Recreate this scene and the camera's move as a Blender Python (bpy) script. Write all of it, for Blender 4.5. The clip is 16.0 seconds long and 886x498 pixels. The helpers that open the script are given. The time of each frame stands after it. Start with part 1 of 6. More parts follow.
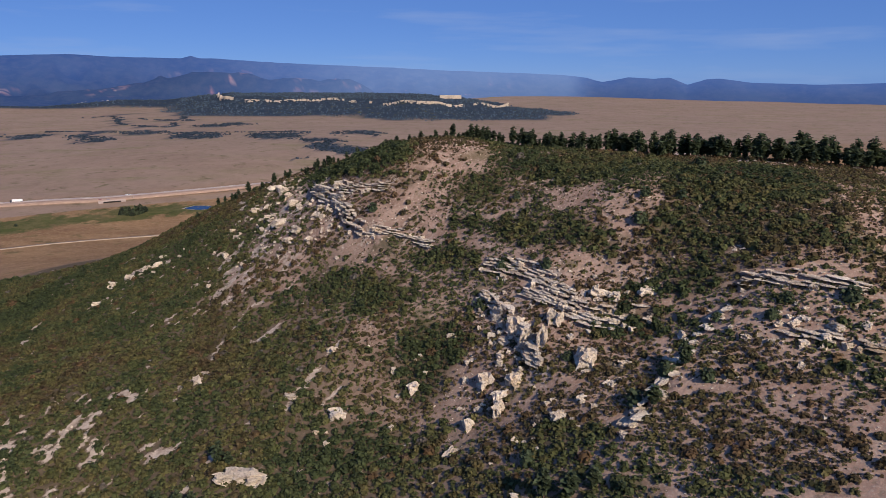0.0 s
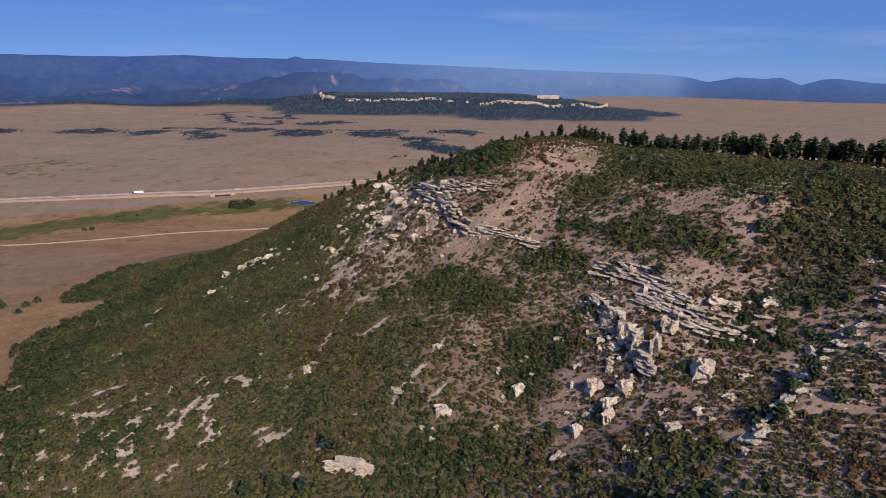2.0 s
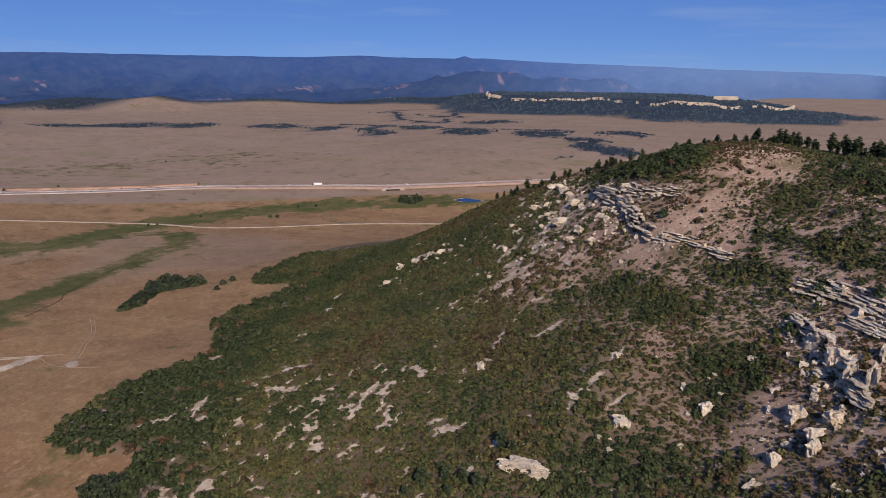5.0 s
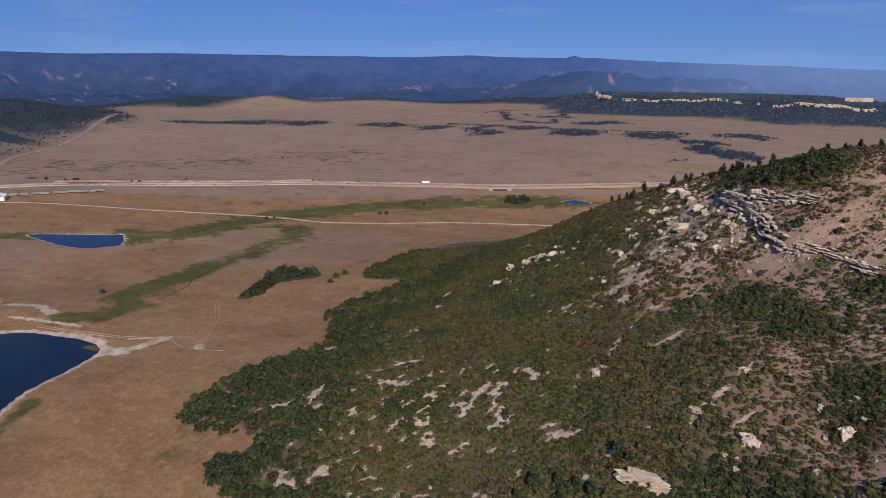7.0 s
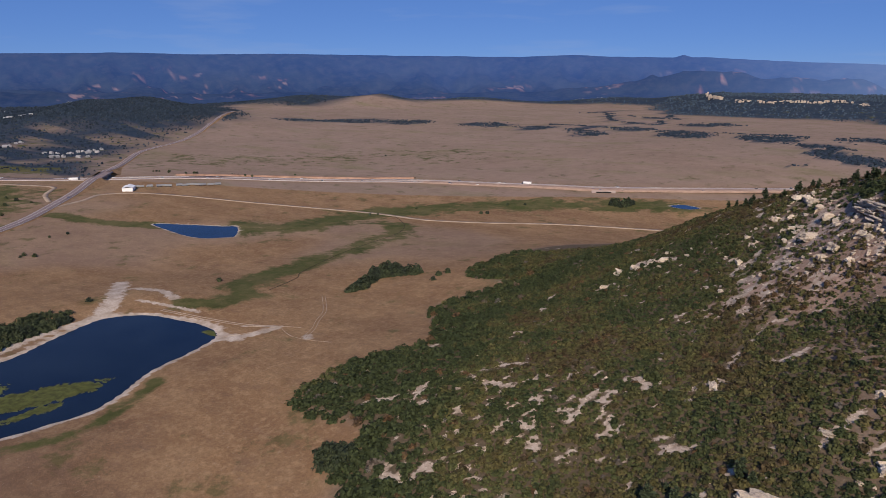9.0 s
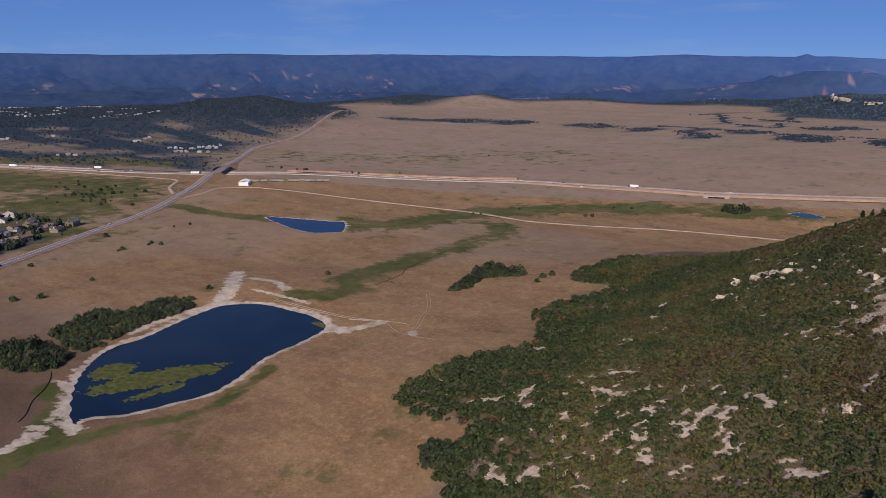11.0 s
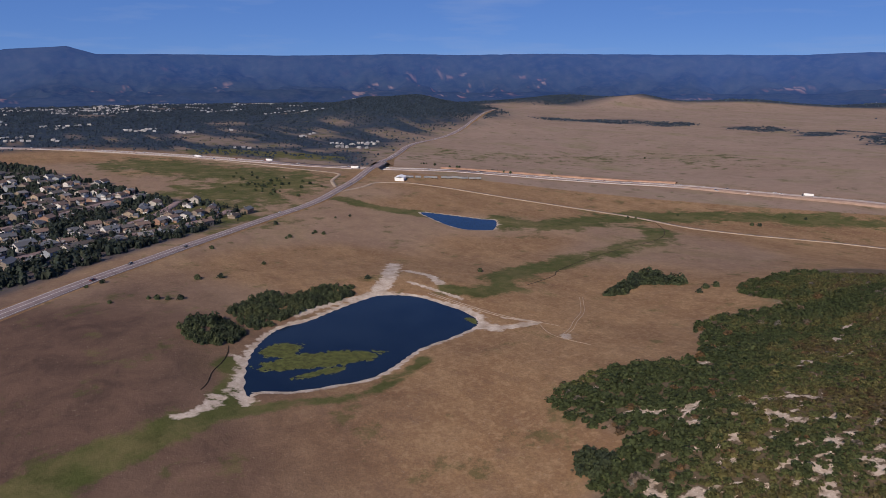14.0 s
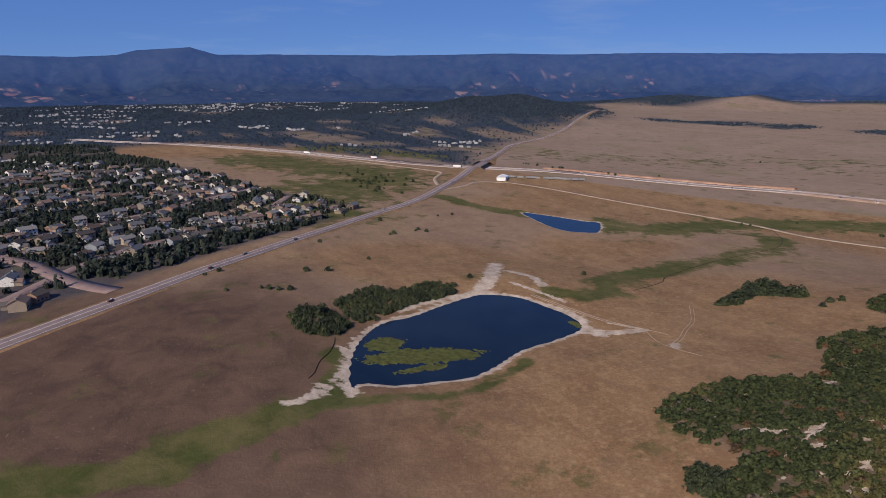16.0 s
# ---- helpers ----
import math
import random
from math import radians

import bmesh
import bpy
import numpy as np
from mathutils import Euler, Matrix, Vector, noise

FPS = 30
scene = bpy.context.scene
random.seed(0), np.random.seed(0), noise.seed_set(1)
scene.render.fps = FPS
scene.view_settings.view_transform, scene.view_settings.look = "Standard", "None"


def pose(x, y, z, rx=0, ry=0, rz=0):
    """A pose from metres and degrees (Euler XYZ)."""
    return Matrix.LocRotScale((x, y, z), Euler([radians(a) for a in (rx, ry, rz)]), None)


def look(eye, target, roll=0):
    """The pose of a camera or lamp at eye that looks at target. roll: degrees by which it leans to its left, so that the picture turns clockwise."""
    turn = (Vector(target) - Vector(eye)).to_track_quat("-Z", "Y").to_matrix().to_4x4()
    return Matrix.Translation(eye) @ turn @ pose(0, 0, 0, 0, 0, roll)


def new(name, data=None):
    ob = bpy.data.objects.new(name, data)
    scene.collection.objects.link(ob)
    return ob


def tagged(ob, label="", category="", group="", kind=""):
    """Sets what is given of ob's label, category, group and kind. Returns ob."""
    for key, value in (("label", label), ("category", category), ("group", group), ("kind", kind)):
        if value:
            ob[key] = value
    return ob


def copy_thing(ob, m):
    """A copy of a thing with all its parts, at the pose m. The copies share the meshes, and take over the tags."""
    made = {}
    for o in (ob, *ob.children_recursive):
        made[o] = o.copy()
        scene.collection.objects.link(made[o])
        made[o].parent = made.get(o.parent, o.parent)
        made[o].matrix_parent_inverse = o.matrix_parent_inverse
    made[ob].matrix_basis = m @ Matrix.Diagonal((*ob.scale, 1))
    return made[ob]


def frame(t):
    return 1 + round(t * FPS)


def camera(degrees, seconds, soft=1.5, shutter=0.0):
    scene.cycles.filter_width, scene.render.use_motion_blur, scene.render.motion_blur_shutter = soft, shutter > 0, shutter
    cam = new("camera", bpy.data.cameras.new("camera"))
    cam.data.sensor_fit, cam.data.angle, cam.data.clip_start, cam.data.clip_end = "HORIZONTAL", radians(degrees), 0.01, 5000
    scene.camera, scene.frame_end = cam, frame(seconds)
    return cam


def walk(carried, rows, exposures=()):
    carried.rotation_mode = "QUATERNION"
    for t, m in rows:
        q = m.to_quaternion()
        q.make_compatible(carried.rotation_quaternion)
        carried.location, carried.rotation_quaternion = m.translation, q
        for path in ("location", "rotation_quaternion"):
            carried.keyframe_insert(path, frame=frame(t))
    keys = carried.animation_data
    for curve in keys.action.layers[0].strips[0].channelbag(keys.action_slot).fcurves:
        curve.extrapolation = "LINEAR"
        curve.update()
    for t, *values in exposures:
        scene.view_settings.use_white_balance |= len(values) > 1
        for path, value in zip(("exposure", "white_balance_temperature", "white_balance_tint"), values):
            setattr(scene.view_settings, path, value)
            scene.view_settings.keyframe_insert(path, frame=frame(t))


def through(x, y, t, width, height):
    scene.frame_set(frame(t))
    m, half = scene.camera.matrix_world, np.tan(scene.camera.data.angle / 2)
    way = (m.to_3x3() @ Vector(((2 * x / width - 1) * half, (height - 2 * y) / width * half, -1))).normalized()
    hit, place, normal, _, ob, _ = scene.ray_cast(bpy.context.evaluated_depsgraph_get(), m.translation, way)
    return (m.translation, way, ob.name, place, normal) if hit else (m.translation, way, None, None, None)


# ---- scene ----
cam = camera(65.05, 16.0, 0.8)
PATH = [  # seconds, x, y, z, pitch, yaw
    (0.0, 0.00, -0.00, 155.40, -14.192, 0.000),
    (0.5, -1.50, -0.11, 155.42, -14.185, 1.775),
    (1.0, -3.01, -0.22, 155.43, -14.197, 3.727),
    (1.5, -4.51, -0.34, 155.45, -14.202, 5.753),
    (2.0, -6.02, -0.47, 155.47, -14.204, 7.686),
    (2.5, -7.52, -0.62, 155.49, -14.211, 9.764),
    (3.0, -9.03, -0.79, 155.52, -14.204, 11.835),
    (3.5, -10.54, -0.98, 155.54, -14.200, 14.162),
    (4.0, -12.04, -1.19, 155.57, -14.214, 16.349),
    (6.5, -19.53, -3.13, 155.64, -14.255, 27.362),
    (7.0, -20.96, -3.67, 155.62, -14.259, 29.382),
    (7.5, -22.38, -4.23, 155.60, -14.280, 31.578),
    (8.0, -23.80, -4.81, 155.58, -14.267, 33.358),
    (8.5, -25.20, -5.40, 155.55, -14.269, 35.465),
    (9.0, -26.60, -6.02, 155.51, -14.270, 37.459),
    (11.5, -33.12, -9.86, 155.07, -14.257, 47.695),
    (12.0, -34.27, -10.74, 154.93, -14.259, 49.666),
    (12.5, -35.41, -11.64, 154.77, -14.256, 51.742),
    (13.0, -36.52, -12.54, 154.61, -14.270, 53.728),
    (13.5, -37.62, -13.46, 154.45, -14.264, 55.805),
    (14.0, -38.70, -14.38, 154.28, -14.275, 57.774),
    (14.5, -39.78, -15.31, 154.11, -14.281, 59.853),
    (15.0, -40.84, -16.25, 153.95, -14.290, 61.926),
    (15.5, -41.90, -17.18, 153.78, -14.292, 63.878),
    (16.0, -42.96, -18.12, 153.60, -14.293, 65.937),
]
walk(cam, [(t, pose(x, y, z, 90 + pitch, 0, yaw)) for t, x, y, z, pitch, yaw in PATH], [(0.0, 0.05), (4.0, 0.02), (8.0, -0.10), (16.0, -0.12)])

# ---------------------------------------------------------------- daylight: a clear morning sky and one sun
SUN_TURN, SUN_HIGH = radians(146), radians(34)
world = bpy.data.worlds.new("sky")
scene.world = world
world.use_nodes = True
wt = world.node_tree
wt.nodes.clear()
sky = wt.nodes.new("ShaderNodeTexSky")
sky.sky_type, sky.sun_disc, sky.sun_elevation, sky.sun_rotation = "NISHITA", False, SUN_HIGH, SUN_TURN
sky.air_density, sky.dust_density, sky.ozone_density, sky.altitude = 1.0, 0.0, 3.0, 5500
tint = wt.nodes.new("ShaderNodeMix")
tint.data_type, tint.blend_type = "RGBA", "MULTIPLY"
tint.inputs[0].default_value = 1.0
tint.inputs[7].default_value = (0.66, 0.82, 1.16, 1)
back = wt.nodes.new("ShaderNodeBackground")
back.inputs["Strength"].default_value = 0.067
wout = wt.nodes.new("ShaderNodeOutputWorld")
wt.links.new(sky.outputs[0], tint.inputs[6])
even = wt.nodes.new("ShaderNodeMix")  # morning haze evens the sky out
even.data_type = "RGBA"
even.inputs[0].default_value = 0.62
even.inputs[7].default_value = (1.50, 3.36, 9.0, 1)
wt.links.new(tint.outputs[2], even.inputs[6])
wisp_at = wt.nodes.new("ShaderNodeMapping")  # thin streaks of high cloud
wisp_at.inputs["Rotation"].default_value, wisp_at.inputs["Scale"].default_value = (0, 0, radians(20)), (2.2, 3.0, 22.0)
wt.links.new(wt.nodes.new("ShaderNodeTexCoord").outputs["Generated"], wisp_at.inputs["Vector"])
wisp = wt.nodes.new("ShaderNodeTexNoise")
wisp.inputs["Scale"].default_value, wisp.inputs["Detail"].default_value, wisp.inputs["Roughness"].default_value = 1.3, 5.0, 0.55
wt.links.new(wisp_at.outputs[0], wisp.inputs["Vector"])
thin = wt.nodes.new("ShaderNodeMapRange")
thin.inputs[1].default_value, thin.inputs[2].default_value, thin.inputs[4].default_value = 0.53, 0.74, 0.34
wt.links.new(wisp.outputs[0], thin.inputs[0])
cirrus = wt.nodes.new("ShaderNodeMix")
cirrus.data_type = "RGBA"
cirrus.inputs[7].default_value = (5.2, 6.4, 9.6, 1)
wt.links.new(thin.outputs[0], cirrus.inputs[0])
wt.links.new(even.outputs[2], cirrus.inputs[6])
wt.links.new(cirrus.outputs[2], back.inputs["Color"])
wt.links.new(back.outputs[0], wout.inputs["Surface"])

sun_data = bpy.data.lights.new("sun", "SUN")
sun_data.energy, sun_data.angle, sun_data.color = 5.2, radians(0.5), (1.0, 0.858, 0.72)
sun = new("sun", sun_data)
toward = Vector((math.sin(SUN_TURN) * math.cos(SUN_HIGH), math.cos(SUN_TURN) * math.cos(SUN_HIGH), math.sin(SUN_HIGH)))
sun.matrix_world = look(toward * 400 + Vector((0, 0, 400)), Vector((0, 0, 400)))

# ---------------------------------------------------------------- materials
def node(tree, kind, links=None, **props):
    n = tree.nodes.new(kind)
    for key, value in props.items():
        if key in ("data_type", "blend_type", "attribute_name", "noise_dimensions", "feature", "clamp_result", "operation"):
            if key == "data_type":
                n.data_type = value
            elif key == "blend_type":
                n.blend_type = value
            elif key == "attribute_name":
                n.attribute_name = value
            elif key == "feature":
                n.feature = value
            elif key == "operation":
                n.operation = value
    for key, value in (links or {}).items():
        if isinstance(value, bpy.types.NodeSocket):
            tree.links.new(value, n.inputs[key])
        else:
            n.inputs[key].default_value = value
    return n


def blend(tree, fac, a, b, how="MIX"):
    a = (*a, 1) if isinstance(a, tuple) else a
    b = (*b, 1) if isinstance(b, tuple) else b
    return node(tree, "ShaderNodeMix", {0: fac, 6: a, 7: b}, data_type="RGBA", blend_type=how).outputs[2]


def speckle(tree, scale, detail=4.0, rough=0.6, lo=0.35, hi=0.65, stretch=None, distort=0.0):
    """Noise in world metres (scale per metre), spread to 0..1."""
    at = tree.nodes.new("ShaderNodeNewGeometry").outputs["Position"]
    if stretch:
        at = node(tree, "ShaderNodeMapping", {"Vector": at, "Rotation": (0, 0, stretch[0]), "Scale": (stretch[1], stretch[2], 1.0)}).outputs[0]
    n = node(tree, "ShaderNodeTexNoise", {"Vector": at, "Scale": scale, "Detail": detail, "Roughness": rough, "Distortion": distort})
    return node(tree, "ShaderNodeMapRange", {0: n.outputs[0], 1: lo, 2: hi}).outputs[0]


def value_of(tree, name):
    return node(tree, "ShaderNodeAttribute", attribute_name=name).outputs["Fac"]


def sums(tree, how, a, b):
    return node(tree, "ShaderNodeMath", {0: a, 1: b}, operation=how).outputs[0]


def surface(name, rough=0.9, gloss=0.15, metal=0.0):
    m = bpy.data.materials.new(name)
    m.use_nodes = True
    tree = m.node_tree
    p = tree.nodes["Principled BSDF"]
    p.inputs["Roughness"].default_value, p.inputs["Specular IOR Level"].default_value, p.inputs["Metallic"].default_value = rough, gloss, metal
    return m, tree, p


def relief(tree, p, fac, far, strength=0.6):
    b = node(tree, "ShaderNodeBump", {"Height": fac, "Distance": far, "Strength": strength})
    tree.links.new(b.outputs[0], p.inputs["Normal"])


def plain(name, colour, rough=0.8, gloss=0.2, metal=0.0, vary=0.25, scale=0.8, by_object=0.0, bump=0.0):
    """A surface of one colour with two scales of wear."""
    m, t, p = surface(name, rough, gloss, metal)
    dark = tuple(c * (1 - vary) for c in colour)
    light = tuple(min(1, c * (1 + vary)) for c in colour)
    c = blend(t, speckle(t, scale), dark, light)
    c = blend(t, sums(t, "MULTIPLY", speckle(t, scale * 9), 0.35), c, tuple(k * 0.7 for k in colour))
    if by_object:
        r = t.nodes.new("ShaderNodeObjectInfo").outputs["Random"]
        c = blend(t, by_object, c, node(t, "ShaderNodeHueSaturation", {"Color": c, "Value": node(t, "ShaderNodeMapRange", {0: r, 3: 0.45, 4: 1.5}).outputs[0]}).outputs[0])
    t.links.new(c, p.inputs["Base Color"])
    if bump:
        relief(t, p, speckle(t, scale * 5), bump)
    return m


def ground_material():
    m, t, p = surface("dry_grassland", 0.95, 0.06)
    big, mid, fine = speckle(t, 0.007, 6, 0.66, 0.36, 0.64, None, 0.6), speckle(t, 0.05, 6, 0.7, 0.36, 0.64, None, 0.5), speckle(t, 0.7, 4, 0.7)
    lanes = speckle(t, 0.02, 5, 0.65, 0.42, 0.62, (0.6, 0.35, 1.6))
    grass = blend(t, big, (0.196, 0.108, 0.056), (0.292, 0.174, 0.088))
    grass = blend(t, sums(t, "MULTIPLY", mid, 0.75), grass, (0.350, 0.226, 0.120))
    grass = blend(t, sums(t, "MULTIPLY", lanes, 0.5), grass, (0.164, 0.090, 0.048))
    grass = blend(t, sums(t, "MULTIPLY", fine, 0.50), grass, (0.110, 0.072, 0.044))
    tuft = sums(t, "MULTIPLY", speckle(t, 0.26, 6, 0.75, 0.50, 0.64), 0.40)
    bald = sums(t, "MULTIPLY", speckle(t, 0.09, 6, 0.7, 0.53, 0.66, (1.9, 0.6, 1.3)), 0.45)
    grass = blend(t, bald, blend(t, tuft, grass, (0.400, 0.268, 0.150)), (0.150, 0.092, 0.060))
    # far grass made greyer and pinker, haze put into its colour
    short = blend(t, big, (0.190, 0.138, 0.108), (0.248, 0.187, 0.152))
    short = blend(t, sums(t, "MULTIPLY", lanes, 0.6), short, (0.245, 0.170, 0.138))
    short = blend(t, sums(t, "MULTIPLY", speckle(t, 0.011, 5, 0.6, 0.52, 0.70, (0.4, 0.5, 1.4)), 0.85), short, (0.155, 0.142, 0.074))
    short = blend(t, sums(t, "MULTIPLY", mid, 0.35), short, (0.320, 0.245, 0.185))
    grass = blend(t, value_of(t, "short"), grass, short)
    meadow = blend(t, mid, (0.048, 0.052, 0.018), (0.110, 0.096, 0.040))
    meadow = blend(t, sums(t, "MULTIPLY", speckle(t, 0.03, 5, 0.7), 0.6), meadow, (0.058, 0.074, 0.020))
    meadow = blend(t, sums(t, "MULTIPLY", speckle(t, 0.022, 6, 0.72, 0.46, 0.60), 0.42), meadow, (0.165, 0.132, 0.062))
    sand = blend(t, speckle(t, 0.12, 5), (0.33, 0.26, 0.20), (0.56, 0.47, 0.385))
    sand = blend(t, sums(t, "MULTIPLY", fine, 0.4), sand, (0.27, 0.21, 0.16))
    soil = blend(t, speckle(t, 0.10, 5), (0.248, 0.157, 0.115), (0.415, 0.284, 0.212))
    soil = blend(t, sums(t, "MULTIPLY", speckle(t, 1.6, 3, 0.7, 0.52, 0.66), 0.7), soil, (0.50, 0.415, 0.335))
    soil = blend(t, sums(t, "MULTIPLY", speckle(t, 0.8, 4, 0.75, 0.50, 0.62), 0.55), soil, (0.120, 0.088, 0.056))
    chalk = blend(t, speckle(t, 0.35, 4), (0.290, 0.222, 0.168), (0.500, 0.412, 0.330))
    # dark woodland floor with the blue of distance haze put into its colour
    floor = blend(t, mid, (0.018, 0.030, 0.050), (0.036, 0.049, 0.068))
    sere = blend(t, mid, (0.066, 0.042, 0.033), (0.118, 0.072, 0.052))
    grass = blend(t, value_of(t, "sere"), grass, sere)
    c = blend(t, value_of(t, "soil"), grass, soil)
    # dark leaf litter with the shade of gaps between bushes painted in
    c = blend(t, value_of(t, "litter"), c, blend(t, fine, (0.052, 0.046, 0.026), (0.110, 0.082, 0.050)))
    edge = node(t, "ShaderNodeMapRange", {0: sums(t, "ADD", value_of(t, "chalk"), sums(t, "MULTIPLY", sums(t, "SUBTRACT", speckle(t, 0.55, 5, 0.75), 0.5), 0.9)), 1: 0.38, 2: 0.70}).outputs[0]
    c = blend(t, edge, c, chalk)
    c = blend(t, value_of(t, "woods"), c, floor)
    edge = node(t, "ShaderNodeMapRange", {0: sums(t, "ADD", value_of(t, "green"), sums(t, "MULTIPLY", sums(t, "SUBTRACT", speckle(t, 0.035, 6, 0.72), 0.5), 1.0)), 1: 0.24, 2: 0.66}).outputs[0]
    c = blend(t, edge, c, meadow)
    edge = node(t, "ShaderNodeMapRange", {0: sums(t, "ADD", value_of(t, "sand"), sums(t, "MULTIPLY", sums(t, "SUBTRACT", speckle(t, 0.25, 5), 0.5), 0.7)), 1: 0.35, 2: 0.75}).outputs[0]
    c = blend(t, edge, c, sand)
    t.links.new(c, p.inputs["Base Color"])
    relief(t, p, sums(t, "ADD", fine, mid), 0.15, 0.6)
    return m


def leaf_material(name, colours, through=0.25):
    """Foliage: 'tone' picks the colour of a bush, each leaf clump varies on its own."""
    m, t, p = surface(name, 0.75, 0.25)
    tone = value_of(t, "tone")
    ramp_node = t.nodes.new("ShaderNodeValToRGB")
    marks = ramp_node.color_ramp.elements
    while len(marks) < len(colours):
        marks.new(0.5)
    for i, (spot, colour) in enumerate(colours):
        marks[i].position, marks[i].color = spot, (*colour, 1)
    t.links.new(tone, ramp_node.inputs[0])
    island = t.nodes.new("ShaderNodeNewGeometry").outputs["Random Per Island"]
    c = node(t, "ShaderNodeHueSaturation", {"Color": ramp_node.outputs[0], "Value": node(t, "ShaderNodeMapRange", {0: island, 3: 0.52, 4: 1.48}).outputs[0]}).outputs[0]
    t.links.new(c, p.inputs["Base Color"])
    shine = node(t, "ShaderNodeBsdfTranslucent", {"Color": c})
    mixed = node(t, "ShaderNodeMixShader", {0: through, 1: p.outputs[0], 2: shine.outputs[0]})
    t.links.new(mixed.outputs[0], t.nodes["Material Output"].inputs["Surface"])
    return m


def rock_material():
    m, t, p = surface("sandstone", 0.92, 0.1)
    c = blend(t, speckle(t, 0.22, 5), (0.62, 0.505, 0.385), (0.85, 0.735, 0.590))
    bands = speckle(t, 0.9, 3, 0.5, 0.4, 0.6, (0.0, 0.12, 0.12))
    c = blend(t, sums(t, "MULTIPLY", bands, 0.30), c, (0.48, 0.37, 0.28))
    c = blend(t, sums(t, "MULTIPLY", speckle(t, 0.07, 3, 0.5, 0.6, 0.72), 0.6), c, (0.52, 0.36, 0.20))
    c = blend(t, sums(t, "MULTIPLY", speckle(t, 2.2, 4, 0.7, 0.5, 0.7), 0.38), c, (0.30, 0.25, 0.20))
    r = t.nodes.new("ShaderNodeObjectInfo").outputs["Random"]
    c = node(t, "ShaderNodeHueSaturation", {"Color": c, "Value": node(t, "ShaderNodeMapRange", {0: r, 3: 0.8, 4: 1.12}).outputs[0]}).outputs[0]
    t.links.new(c, p.inputs["Base Color"])
    relief(t, p, speckle(t, 1.5, 6, 0.7), 0.4, 0.9)
    return m


def mountain_material():
    m, t, p = surface("far_forested_range", 1.0, 0.0)
    wood = blend(t, speckle(t, 0.004, 6, 0.65), (0.008, 0.014, 0.018), (0.024, 0.032, 0.030))
    wood = blend(t, sums(t, "MULTIPLY", speckle(t, 0.02, 5, 0.7, 0.45, 0.65), 0.5), wood, (0.040, 0.042, 0.040))
    bare = blend(t, speckle(t, 0.012, 4), (0.26, 0.105, 0.07), (0.30, 0.22, 0.18))
    c = blend(t, value_of(t, "bare"), wood, bare)
    t.links.new(c, p.inputs["Base Color"])
    # distance haze added as a blue glow; the slopes give off no light
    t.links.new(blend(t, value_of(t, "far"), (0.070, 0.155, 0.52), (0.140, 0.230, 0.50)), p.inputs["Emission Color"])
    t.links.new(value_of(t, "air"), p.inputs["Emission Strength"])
    return m


def water_material():
    m, t, p = surface("pond_water", 0.08, 0.26)
    p.inputs["IOR"].default_value = 1.33
    c = blend(t, speckle(t, 0.03, 3), (0.004, 0.009, 0.022), (0.008, 0.015, 0.030))
    t.links.new(c, p.inputs["Base Color"])
    relief(t, p, speckle(t, 1.2, 3, 0.6), 0.05, 0.25)
    return m


def mixed_paint(name, colours, rough=0.8):
    """Each thing takes one of the colours by chance."""
    m, t, p = surface(name, rough, 0.2)
    ramp_node = t.nodes.new("ShaderNodeValToRGB")
    ramp_node.color_ramp.interpolation = "CONSTANT"
    marks = ramp_node.color_ramp.elements
    while len(marks) < len(colours):
        marks.new(0.5)
    for i, colour in enumerate(colours):
        marks[i].position, marks[i].color = i / len(colours), (*colour, 1)
    t.links.new(t.nodes.new("ShaderNodeObjectInfo").outputs["Random"], ramp_node.inputs[0])
    c = blend(t, sums(t, "MULTIPLY", speckle(t, 1.1), 0.35), ramp_node.outputs[0], (0.10, 0.09, 0.08))
    t.links.new(c, p.inputs["Base Color"])
    return m


MAT_GROUND = ground_material()
MAT_ROCK = rock_material()
MAT_RANGE = mountain_material()
MAT_WATER = water_material()
MAT_SCRUB = leaf_material("scrub_oak_leaves", [(0.0, (0.058, 0.074, 0.029)), (0.25, (0.094, 0.102, 0.038)), (0.45, (0.130, 0.114, 0.044)), (0.62, (0.088, 0.069, 0.033)), (0.78, (0.120, 0.080, 0.040)), (0.90, (0.150, 0.092, 0.046)), (1.0, (0.150, 0.135, 0.115))], 0.42)
MAT_TREE = leaf_material("broad_leaves", [(0.0, (0.026, 0.036, 0.024)), (0.5, (0.054, 0.068, 0.032)), (1.0, (0.090, 0.096, 0.042))], 0.3)
MAT_GARDEN = leaf_material("garden_leaves", [(0.0, (0.018, 0.026, 0.022)), (0.5, (0.030, 0.040, 0.028)), (1.0, (0.052, 0.058, 0.032))], 0.2)
MAT_PINE = leaf_material("pine_needles", [(0.0, (0.048, 0.068, 0.036)), (0.5, (0.074, 0.096, 0.048)), (1.0, (0.104, 0.118, 0.058))], 0.4)
# blue of distance haze is mixed into these two far foliage colours
MAT_FAR_HAZED = leaf_material("far_trees_hazed", [(0.0, (0.014, 0.025, 0.040)), (0.5, (0.020, 0.033, 0.050)), (1.0, (0.029, 0.043, 0.058))], 0.1)
MAT_MESA_HAZED = leaf_material("mesa_pines_hazed", [(0.0, (0.028, 0.048, 0.074)), (0.5, (0.040, 0.062, 0.088)), (1.0, (0.058, 0.080, 0.100))], 0.1)
MAT_BARK = plain("bark", (0.13, 0.085, 0.055), 0.95, 0.05, vary=0.3, scale=2.0)
MAT_ASPHALT = plain("asphalt", (0.225, 0.170, 0.160), 0.9, 0.2, vary=0.15, scale=0.15)
MAT_CONCRETE = plain("concrete_road", (0.37, 0.305, 0.280), 0.9, 0.2, vary=0.15, scale=0.1)
MAT_STREET = plain("pink_street", (0.225, 0.160, 0.150), 0.9, 0.2, vary=0.15, scale=0.1)
